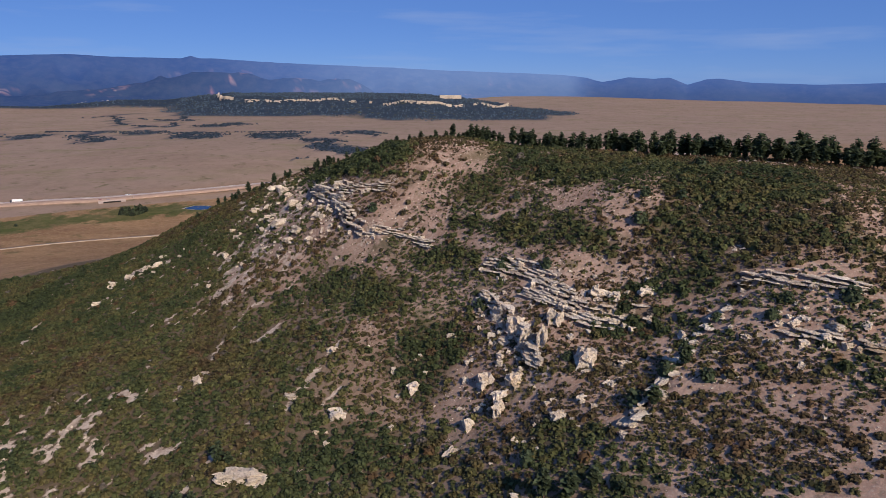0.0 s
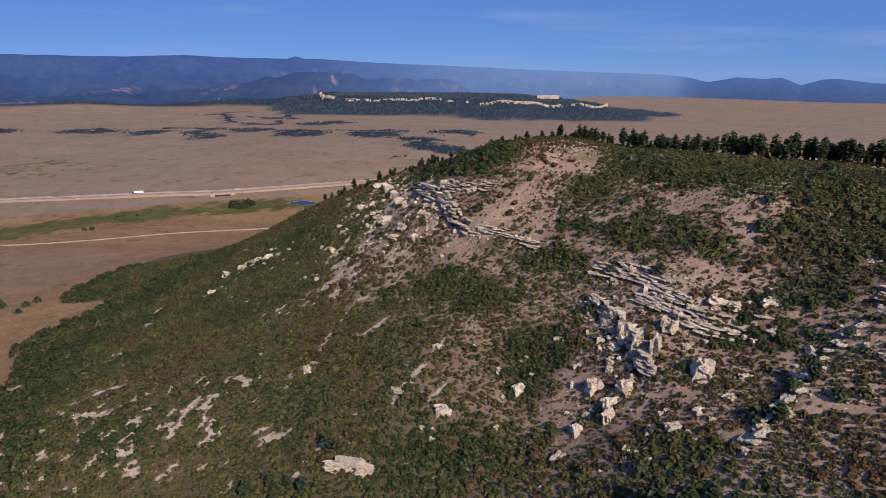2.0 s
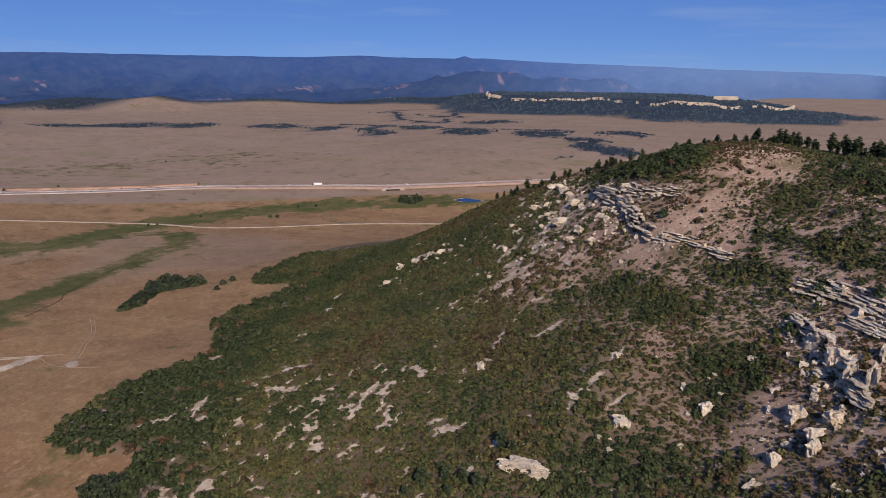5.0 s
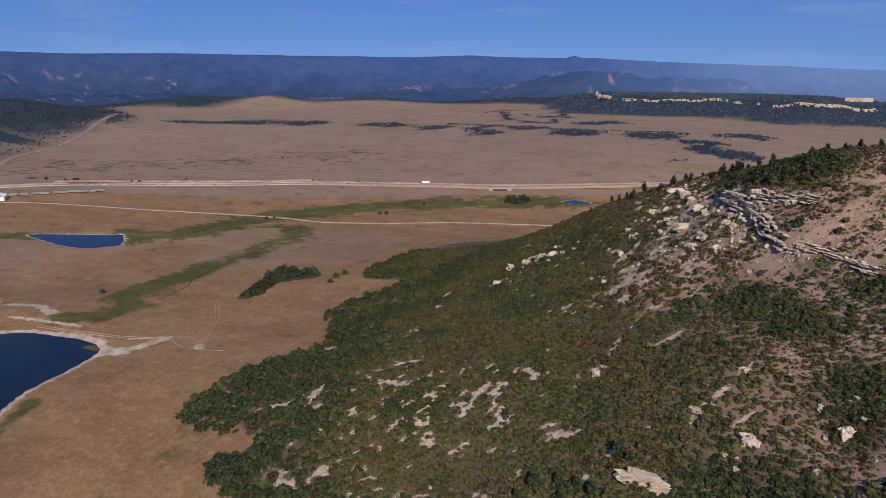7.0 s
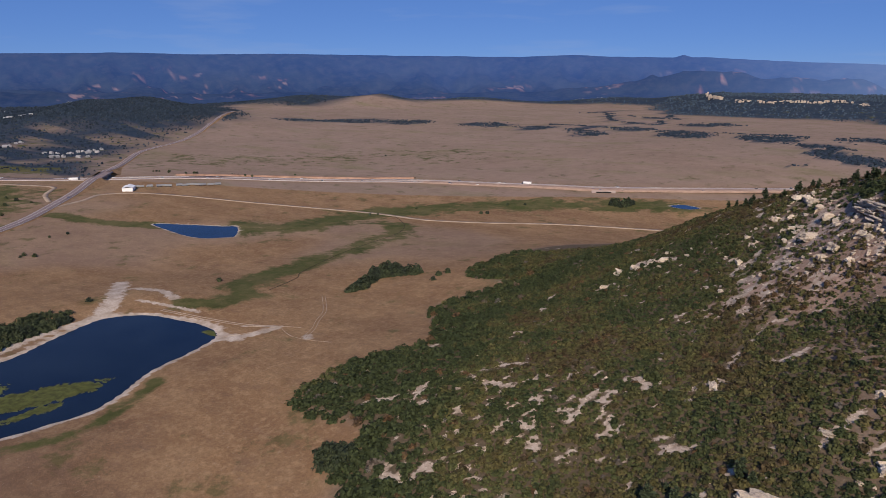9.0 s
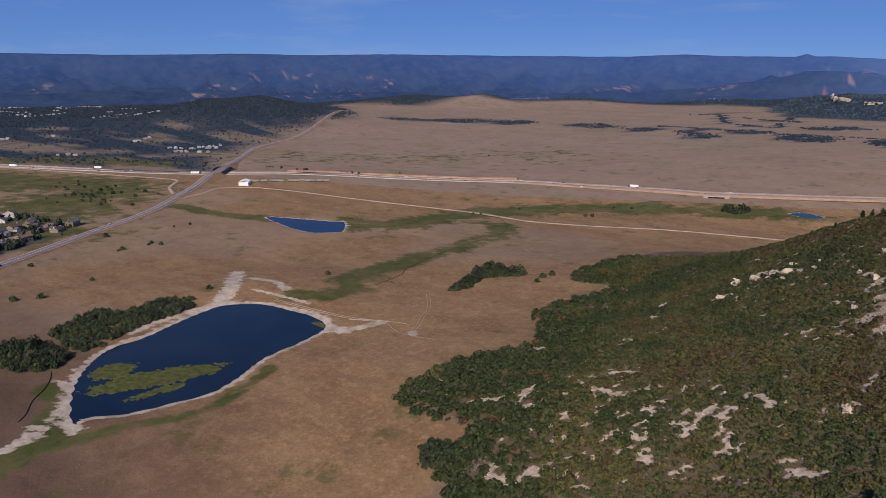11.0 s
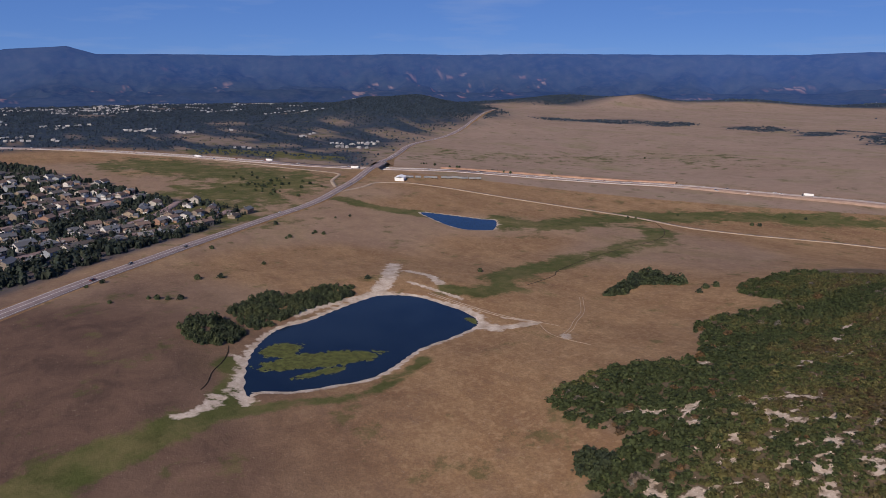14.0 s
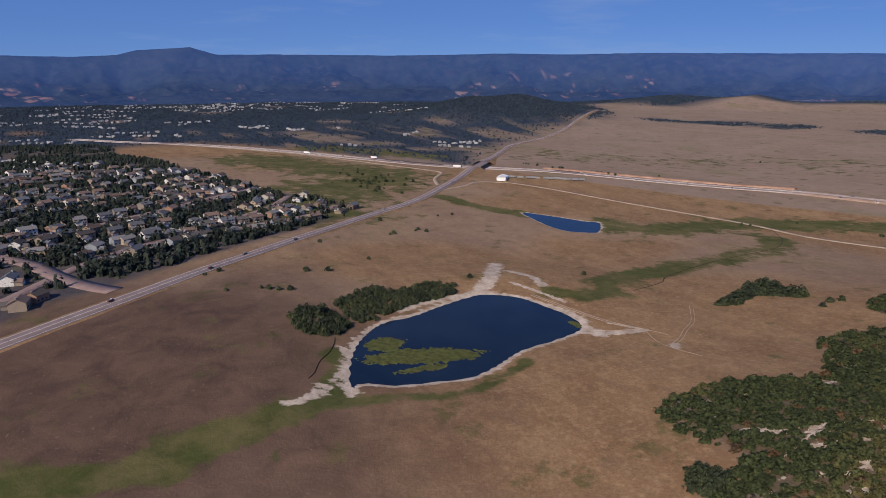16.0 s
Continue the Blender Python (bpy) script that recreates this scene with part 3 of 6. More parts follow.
def mesh_of(name, verts, faces, mat, smooth=False, values=None):
    """A mesh from arrays of one face size. values: named numbers per vertex."""
    verts, faces = np.asarray(verts, np.float32), np.asarray(faces, np.int32)
    me = bpy.data.meshes.new(name)
    me.vertices.add(len(verts))
    me.vertices.foreach_set("co", verts.ravel())
    me.loops.add(faces.size)
    me.loops.foreach_set("vertex_index", faces.ravel())
    me.polygons.add(len(faces))
    me.polygons.foreach_set("loop_start", np.arange(0, faces.size, faces.shape[1], dtype=np.int32))
    me.update(calc_edges=True)
    me.polygons.foreach_set("use_smooth", np.full(len(faces), smooth))
    for key, v in (values or {}).items():
        a = me.attributes.new(key, "FLOAT", "POINT")
        a.data.foreach_set("value", np.asarray(v, np.float32).ravel())
    me.materials.append(mat)
    me.validate()
    return me


HIGHWAY_PLAN = rounded([(-1860, -140), (-1641, 79), (-1560, 165), (-1417, 288), (-1280, 372), (-1190, 448), (-1115, 536), (-1039, 639), (-926, 740), (-792, 850), (-640, 907), (-528, 940), (-465, 958), (-375, 1010), (-227, 1105), (0, 1240), (300, 1420), (900, 1700), (2500, 2600)], False, 4)
HOOD_EDGE = rounded([(-470, -200), (-530, -76), (-585, -6), (-673, 84), (-723, 140), (-785, 208), (-859, 205), (-974, 142), (-1096, 104), (-1229, 60), (-1361, 14), (-1480, -40), (-1675, -90), (-1680, -520), (-900, -520)], step=3)
THICKET = rounded([(-380, 338), (-394, 368), (-408, 402), (-402, 417), (-386, 410), (-368, 411), (-363, 400), (-376, 391), (-384, 378), (-374, 352)], step=4)
GREEN_LINES = [  # creek meadows: line, width
    (rounded([(-863, 353), (-792, 367), (-756, 405), (-725, 410)], False), 13), (rounded([(-672, 450), (-632, 494), (-625, 560), (-629, 620), (-593, 713), (-520, 800), (-400, 890), (-330, 915)], False), 30),
    (rounded([(-620, 570), (-560, 596), (-520, 552), (-497, 478), (-484, 411), (-470, 351), (-448, 300), (-428, 262)], False), 15), (rounded([(-436, 285), (-424, 262), (-444, 248)], False), 9),
    (rounded([(-343, 60), (-337, 43), (-335, 20), (-330, 2), (-322, -12), (-318, -31), (-317, -53), (-321, -76), (-318, -120)], False), 9), (rounded([(-341, 50), (-322, 11), (-308, -16)], False), 6),
    (rounded([(-335, 44), (-336, 64), (-331, 92), (-324, 124), (-343, 165)], False), 5), (rounded([(-400, 74), (-384, 73), (-366, 66), (-350, 58)], False), 5),
    (rounded([(-820, 150), (-960, 230), (-1050, 330), (-1180, 260), (-1330, 190)], False), 75), (rounded([(-1330, 700), (-1150, 900), (-1060, 1130), (-900, 1200)], False), 90), (rounded([(-1500, 330), (-1400, 420), (-1300, 500)], False), 40)]
SAND_LINES = [
    (rounded([(-468, 201), (-492, 222), (-543, 254)], False), 7), (rounded([(-508, 247), (-484, 253), (-458, 247)], False), 4), (rounded([(-473, 230), (-443, 238), (-421, 242)], False), 2.2), (rounded([(-462, 203), (-443, 213), (-415, 228), (-388, 231)], False), 6),
    (rounded([(-382, 229), (-369, 228), (-358, 236), (-355, 252)], False), 4), (rounded([(-372, 222), (-362, 228)], False), 6), (rounded([(-406, 79), (-392, 79), (-373, 70), (-357, 60), (-347, 49), (-345, 37)], False), 2.2), (rounded([(-362, 56), (-349, 47), (-347, 36)], False), 2.4),
    (rounded([(-374, 244), (-354, 256)], False), 1.4), (rounded([(-322, 249), (-326, 252)], False), 3.4), (rounded([(-450, 132), (-462, 168), (-466, 196)], False), 3.4)]


# low oak patches and creek thickets of the far plain
PLAIN_OAKS = [(-1109, 1859, 90, 54, 140), (-938, 1834, 90, 36, 128), (-817, 1937, 66, 58, 141), (-626, 1783, 130, 60, 124), (-400, 1684, 80, 64, 121), (-215, 1806, 90, 61, 79), (-216, 1455, 40, 46, 82), (-275, 1282, 15, 13, 100), (-243, 1509, 40, 22, 119),
              (-1814, 1651, 155, 45, 53), (-1570, 1805, 80, 73, 150), (-1294, 1873, 85, 75, 138), (-1089, 1843, 50, 59, 147), (-880, 1756, 90, 40, 126), (-416, 1792, 80, 72, 111), (-687, 2210, 70, 75, 142), (-274, 1585, 60, 48, 128), (-192, 1426, 60, 46, 104), (-1690, 1730, 60, 40, 50)]
PLAIN_CREEKS = [rounded([(-1338, 2555), (-1268, 2668), (-1209, 2888)], False), rounded([(-1250, 2630), (-1027, 2472), (-867, 2430), (-930, 2520), (-1033, 2774)], False), rounded([(-1212, 2548), (-992, 2230), (-835, 2147), (-880, 2300)], False),
                rounded([(-1120, 2010), (-960, 1980), (-760, 1930), (-560, 1880), (-330, 1830)], False)]


def far_patch(x, y):
    """Chance of low oak on the far plain."""
    x, y = x + 70 * (grain(x, y, 130, 84, 3) - 0.5), y + 70 * (grain(x, y, 130, 85, 3) - 0.5)
    out = oval(x, y, PLAIN_OAKS, 0.16) * ramp(grain(x, y, 42, 57, 4) + 0.14 * oval(x, y, PLAIN_OAKS, 0.9), 0.46, 0.52)
    for line in PLAIN_CREEKS:
        out = np.maximum(out, ramp(near_distance(x, y, line, 60), 13, 7) * ramp(grain(x, y, 60, 56, 3), 0.36, 0.44))
    return out


def ground_values(x, y):
    away = near_distance(x, y, SCRUB_EDGE, 60, True) + 9 * (grain(x, y, 26, 31) - 0.5)
    soil = ramp(away, 4, -10)
    green = np.zeros_like(x)
    for line, wide in GREEN_LINES:
        d = near_distance(x, y, line, 4 * wide)
        green = np.maximum(green, ramp(d, wide * 2.0, wide * 0.2) * (0.55 + 0.70 * grain(x, y, 45, 41)) * (0.30 if wide > 80 else 0.9 if wide > 50 else 1.3 if wide == 9 else 1))
    green = np.maximum(green, 0.24 * wooded_zone(x, y) * clearing(x, y) * ramp(np.hypot(x, y), 2400, 2000))
    sand = np.zeros_like(x)
    for line, wide in SAND_LINES:
        sand = np.maximum(sand, ramp(near_distance(x, y, line, 60), wide * 1.5, wide * 0.3))
    for (line, level), wide in zip(POND_LINES, (4.6, 2.5, 1.5)):
        d = near_distance(x, y, line, 60, True)
        sand = np.maximum(sand, np.where(np.abs(d) < 40, ramp(d, wide, wide * 0.45), 0))
    # dark floor under the far woods, its blue painted for haze
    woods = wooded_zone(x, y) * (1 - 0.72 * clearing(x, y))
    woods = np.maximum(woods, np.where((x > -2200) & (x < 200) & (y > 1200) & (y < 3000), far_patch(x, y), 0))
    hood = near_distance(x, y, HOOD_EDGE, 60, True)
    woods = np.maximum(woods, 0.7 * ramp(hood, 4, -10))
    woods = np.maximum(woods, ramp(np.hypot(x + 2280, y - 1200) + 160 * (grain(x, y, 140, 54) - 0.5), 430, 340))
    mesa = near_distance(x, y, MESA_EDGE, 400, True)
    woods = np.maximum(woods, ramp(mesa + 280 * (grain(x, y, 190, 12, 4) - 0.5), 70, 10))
    chalk = np.where(soil > 0.01, pale_gaps(x, y) * soil, 0)
    # the haze-coloured grass lies beyond the highway, with weaker random patches elsewhere
    over = near_distance(x, y, HIGHWAY_PLAN, 3000)
    short = 0.92 * ramp(over * np.sign((y - 500) * 0.86 + (x + 1150) * -0.5 + 0.0), -40, 60) * (0.85 + 0.15 * grain(x, y, 300, 44))
    short = np.maximum(short, 0.45 * ramp(grain(x, y, 260, 45, 3), 0.45, 0.62))
    sere = 0.95 * ramp(np.hypot((x + 400) * 0.85, (y + 40) * 0.9) + 90 * (grain(x, y, 70, 46, 4) - 0.5), 215, 70)
    sere = np.maximum(sere, 0.55 * ramp(grain(x, y, 120, 47, 4), 0.46, 0.66) * ramp(y, 150, 40) * ramp(x, -700, -600))
    # close scrub gets a floor of litter and painted gap shade
    litter = 0.9 * soil * (1 - 0.9 * oval(x, y, RUBBLE, 0.6)) * (1 - upland(x, y) * (1 - oval(x, y, DENSE, 0.35)))
    return {"sere": sere, "litter": litter, "chalk": np.maximum(chalk * (1 - 0.6 * upland(x, y)), np.where(soil > 0.01, 0.58 * talus(x, y), 0)), "short": short, "soil": soil, "green": green, "sand": sand, "woods": woods}


# grassy openings in the far woods: centre, half length, half width, turn
CLEARINGS = [(-2195, 600, 95, 38, 55), (-2545, -150, 150, 40, 60), (-1760, 660, 110, 45, 45), (-1850, 390, 90, 35, 40), (-1600, 470, 80, 40, 45), (-3560, 1080, 110, 60, 60), (-2330, 860, 70, 30, 50), (-1990, 820, 60, 28, 30), (-2900, 250, 90, 30, 70), (-3300, 560, 110, 40, 70), (-2000, 110, 60, 24, 50)]


def clearing(x, y):
    """1 in the openings of the far woods."""
    out = np.zeros_like(x)
    for cx, cy, a, b, turn in CLEARINGS:
        t = radians(turn)
        u, v = (x - cx) * math.cos(t) + (y - cy) * math.sin(t), -(x - cx) * math.sin(t) + (y - cy) * math.cos(t)
        out = np.maximum(out, ramp(np.sqrt((u / a) ** 2 + (v / b) ** 2) + 1.2 * (grain(x, y, 60, 78) - 0.5), 1.25, 0.75))
    # the near edge of the woods breaks up into clumps and fields
    return np.maximum(out, ramp(grain(x, y, 95, 79, 4), 0.57, 0.65) * ramp(np.hypot(x, y) + 300 * (grain(x, y, 300, 80) - 0.5), 2250, 1950))


def wooded_zone(x, y):
    """Where town and woods lie, west of the highway."""
    line = near_distance(x, y, rounded([(-1150, 520), (-1300, 620), (-1500, 800), (-1700, 1050), (-1900, 1300), (-2300, 1650), (-3000, 2100), (-4200, 2600), (-4900, 500), (-4900, -3000), (-1500, -2500), (-1500, -500), (-1640, 90), (-1420, 300)]), 200, True)
    back = near_distance(x, y, rounded([(-2520, 2100), (-2411, 2380), (-2120, 2640), (-1850, 2893), (-1650, 3088), (-1360, 3110), (-1172, 3190), (-1000, 3600), (-1000, 4900), (-4900, 4900), (-4900, 2300), (-3400, 2000)]), 200, True)
    back = back + 160 * (grain(x, y, 170, 82, 3) - 0.5)
    return np.maximum(ramp(line, 30, -60), ramp(back, 20, -40))


gi = np.arange(len(GX) * len(GY)).reshape(len(GY), len(GX))
gf = np.stack([gi[:-1, :-1], gi[:-1, 1:], gi[1:, 1:], gi[1:, :-1]], -1).reshape(-1, 4)
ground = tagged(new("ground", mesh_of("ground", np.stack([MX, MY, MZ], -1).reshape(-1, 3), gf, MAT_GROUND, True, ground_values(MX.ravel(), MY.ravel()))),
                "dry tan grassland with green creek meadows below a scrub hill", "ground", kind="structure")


# ---------------------------------------------------------------- ponds
def pond(line, level, label):
    bm = bmesh.new()
    mid = line.mean(0)
    face = bm.faces.new([bm.verts.new((*(mid + (p - mid) * 1.012), level)) for p in line])
    if face.normal.z < 0:
        face.normal_flip()
    bmesh.ops.triangulate(bm, faces=[face])
    bm.normal_update()
    for f in bm.faces:
        if f.normal.z < 0:
            f.normal_flip()
    me = bpy.data.meshes.new("water")
    bm.to_mesh(me)
    bm.free()
    me.materials.append(MAT_WATER)
    return tagged(new("water", me), label, "pond", kind="structure")


for (line, level), label in zip(POND_LINES, ("deep blue stock pond with a pale sandy shore", "small blue pond in a green meadow", "tiny blue pond near the highway")):
    pond(line, level, label)


def pond_weed():
    """Ragged floating weed: small rafts where the water is still."""
    line, level = POND_LINES[0]
    cell = 0.62
    x, y = np.meshgrid(np.arange(-440, -335, cell), np.arange(64, 236, cell))
    x, y = x.ravel(), y.ravel()
    inside = line_distance(x, y, line, True)
    u = (x + 379) * 0.26 + (y - 120) * 0.966
    v = (x + 379) * 0.966 - (y - 120) * 0.26
    main = np.exp(-((u / 34) ** 2 + ((v - 2) / 13) ** 2))
    side = 0.80 * np.exp(-(((x + 402) / 16) ** 2 + ((y - 104) / 14) ** 2)) + 0.60 * np.exp(-(((x + 362) / 6) ** 2 + ((y - 112) / 26) ** 2)) + 0.7 * np.exp(-(((x + 384) / 9) ** 2 + ((y - 226) / 4) ** 2))
    rough = grain(x, y, 9, 95, 4) * 0.48 + grain(x, y, 2.6, 96, 3) * 0.30 + grain(x, y, 1.3, 99, 2) * 0.22
    keep = (inside < -0.8) & (np.maximum(main, side) * 0.85 + 0.85 * rough > 0.80)
    x, y = x[keep], y[keep]
    k = cell * 0.56
    v = np.stack([np.stack([x + a * k, y + b * k, level + 0.03 + 0 * x], -1) for a, b in ((-1, -1), (1, -1), (1, 1), (-1, 1))], 1).reshape(-1, 3)
    f = np.arange(len(v)).reshape(-1, 4)
    tagged(new("pond_weed", mesh_of("pond_weed", v, f, MAT_ALGAE)), "ragged yellow-green weed floating on the pond", "pond weed", kind="stuff")


pond_weed()


# ---------------------------------------------------------------- roads
def road_line(points, step=7.0):
    line = rounded(points, False, 14)
    seg = np.r_[0, np.cumsum(np.hypot(*np.diff(line, axis=0).T))]
    s = np.arange(0, seg[-1], step)
    return np.stack([np.interp(s, seg, line[:, 0]), np.interp(s, seg, line[:, 1])], -1)


def strip(line, offset, wide, lift=0.25, drop=0.6, level=None, spread=0.0):
    """A ribbon along a line, offset to its right, with skirts that go into the ground."""
    d = np.gradient(line, axis=0)
    d /= np.hypot(d[:, 0], d[:, 1])[:, None] + 1e-9
    side = np.stack([d[:, 1], -d[:, 0]], -1)
    edges = [line + side * (offset + k * wide) for k in (-0.5, -0.25, 0, 0.25, 0.5)]
    top = np.max([ground_at(e[:, 0], e[:, 1]) for e in edges], axis=0)
    for _ in range(3):
        top = np.maximum(top, np.convolve(np.pad(top, 1, mode="edge"), (0.25, 0.5, 0.25), "valid"))
    top = top if level is None else level
    feet = [line + side * (offset - 0.5 * wide - spread), line + side * (offset + 0.5 * wide + spread)]
    rows = [np.c_[feet[0], top + lift - drop], np.c_[edges[0], top + lift], np.c_[edges[2], top + lift + 0.05], np.c_[edges[4], top + lift], np.c_[feet[1], top + lift - drop]]
    n = len(line)
    verts = np.concatenate(rows)
    faces = []
    for r in range(4):
        for i in range(n - 1):
            faces.append((r * n + i, r * n + i + 1, (r + 1) * n + i + 1, (r + 1) * n + i))
    return verts, np.array(faces)[:, ::-1]


def road(name, line, offset, wide, mat, label, lift=0.25, drop=1.2, level=None, parent=None, spread=0.0):
    v, f = strip(line, offset, wide, lift, drop, level, spread)
    ob = new(name, mesh_of(name, v, f, mat, True))
    if parent:
        ob.parent = parent
        return ob
    return tagged(ob, label, "road", kind="structure")


HIGHWAY = road_line([(-1860, -140), (-1641, 79), (-1560, 165), (-1417, 288), (-1280, 372), (-1190, 448), (-1115, 536), (-1039, 639), (-926, 740), (-792, 850), (-640, 907), (-528, 940), (-465, 958), (-375, 1010), (-227, 1105), (0, 1240), (300, 1420), (900, 1700)])
COUNTY = road_line([(-440, -130), (-509, -48), (-540, -14), (-577, 22), (-623, 68), (-686, 128), (-776, 221), (-851, 305), (-943, 385), (-1040, 465), (-1124, 535), (-1289, 658), (-1471, 802), (-1593, 965), (-1714, 1099), (-1838, 1223), (-2100, 1500)])
FRONTAGE = road_line([(-905, 352), (-921, 379), (-944, 420), (-972, 455), (-960, 490), (-945, 506), (-883, 537), (-753, 588), (-633, 636), (-550, 646), (-484, 676), (-414, 722), (-354, 752), (-240, 810), (-60, 900)])
RAMP = road_line([(-1640, 60), (-1420, 262), (-1250, 350), (-1110, 430), (-1075, 440), (-1050, 425), (-1010, 400), (-950, 380)])
FAR_HOMES = []  # houses past the counted ones
STREETS = []  # lines of the neighbourhood's streets

road("highway", HIGHWAY, 0, 33, MAT_BED, "graded pale soil bed of a divided highway", 0.10, 2.0)
for off in (-10, 10):
    road("carriageway", HIGHWAY, off, 10, MAT_CONCRETE, "pale concrete highway carriageway with traffic", 0.45, 1.0)
    road("lane_line", HIGHWAY, off - 4.5, 0.4, MAT_PAINT, "painted edge line of the highway", 0.55, 0.1)
    road("lane_line", HIGHWAY, off + 4.5, 0.4, MAT_PAINT, "painted edge line of the highway", 0.55, 0.1)
cut = HIGHWAY[(HIGHWAY[:, 0] > -1060) & (HIGHWAY[:, 0] < -760)]
road("cut_bank", cut, -28, 8, MAT_REDSOIL, "bare reddish soil bank beside the highway", 2.2, 4.5, spread=6)

# the county road climbs to its bridge over the highway
CROSSING = np.array([-1116.0, 533.0])
gap = np.hypot(*(COUNTY - CROSSING).T)
first = int(np.argmin(gap))
halves = [COUNTY[:first + 1][gap[:first + 1] > 33], COUNTY[first:][gap[first:] > 33]]
for half in halves:
    rise = 6.3 * np.exp(-((np.hypot(*(half - CROSSING).T) - 33) / 75) ** 2)
    flat = np.convolve(np.pad(ground_at(half[:, 0], half[:, 1]), 4, mode="edge"), np.ones(9) / 9, "valid") + 0.3 + rise
    road("embankment", half, 0, 19, MAT_GROUND, "grassy embankment carrying the county road", -0.12, 7.5, flat, spread=14)
    road("county_road", half, 0, 14.5, MAT_ASPHALT, "grey two-lane county road with white edge lines", 0.10, 0.6, flat)
    for off in (-5.9, 5.9, -0.25):
        road("lane_line", half, off, 0.45, MAT_PAINT, "painted line along the grey county road", 0.17, 0.05, flat)
road("dirt_road", FRONTAGE, 0, 6.0, MAT_DIRT, "pale tan dirt frontage road", 0.35, 1.0)
road("exit_road", RAMP, 0, 6.0, MAT_DIRT, "pale highway ramp curving to the county road", 0.35, 1.0)
for points, offs, wide in (([(-325, 248), (-333, 263), (-344, 277), (-356, 294), (-372, 309), (-387, 322)], (-1.1, 1.1), 0.35),
                           ([(-445, 230), (-406, 238), (-374, 246), (-354, 255)], (-1.1, 1.1), 0.8), ([(-371, 226), (-363, 237), (-354, 255), (-340, 262)], (0,), 0.5), ([(-354, 255), (-330, 246), (-300, 250)], (0,), 0.3)):
    for off in offs:
        road("wheel_track", road_line(points, 3), off, wide, MAT_DIRT, "pale worn wheel track in dry grass", 0.06, 0.2)

road("creek_bed", road_line([(-598, 640), (-550, 602), (-517, 552), (-497, 478), (-481, 421), (-458, 364), (-443, 345), (-428, 305)], 5), 0, 0.8, MAT_EARTH, "narrow dark creek bed winding through the meadow", 0.08, 0.3)
road("gully_bank", road_line([(-419, 80), (-410, 77), (-399, 71), (-388, 63), (-375, 57), (-367, 51)], 2), 0, 0.4, MAT_EARTH, "dark eroded gully bank beside the pond", 0.28, 0.8)

# ---------------------------------------------------------------- far mountains and buttes (the backdrop of distance)
SKYLINE = [(-42, -0.9), (-32, -0.62), (-28, -0.77), (-23.4, -0.66), (-21.2, -0.37), (-20.2, -0.42), (-18.9, -0.85), (-17.6, -0.29), (-16.4, -0.40), (-14.5, -0.29), (-12.6, -0.66), (-11.4, -0.34), (-9.5, -0.10), (-7.5, -0.02), (-0.7, 0.22),
           (3.8, 0.44), (10, 0.69), (13.4, 0.85), (17.3, 1.09), (18.7, 1.12), (19.3, 1.32), (20, 1.12), (24.6, 1.19), (27.5, 1.35), (31.6, 1.20), (42, 1.31), (50, 1.42), (57, 1.33), (61, 1.42), (69.7, 1.26), (78.5, 1.31),
           (83.7, 1.27), (85.5, 1.79), (89.2, 1.52), (90.5, 1.18), (93.4, 1.03), (97.5, 1.07), (110, 1.1), (125, 1.0)]


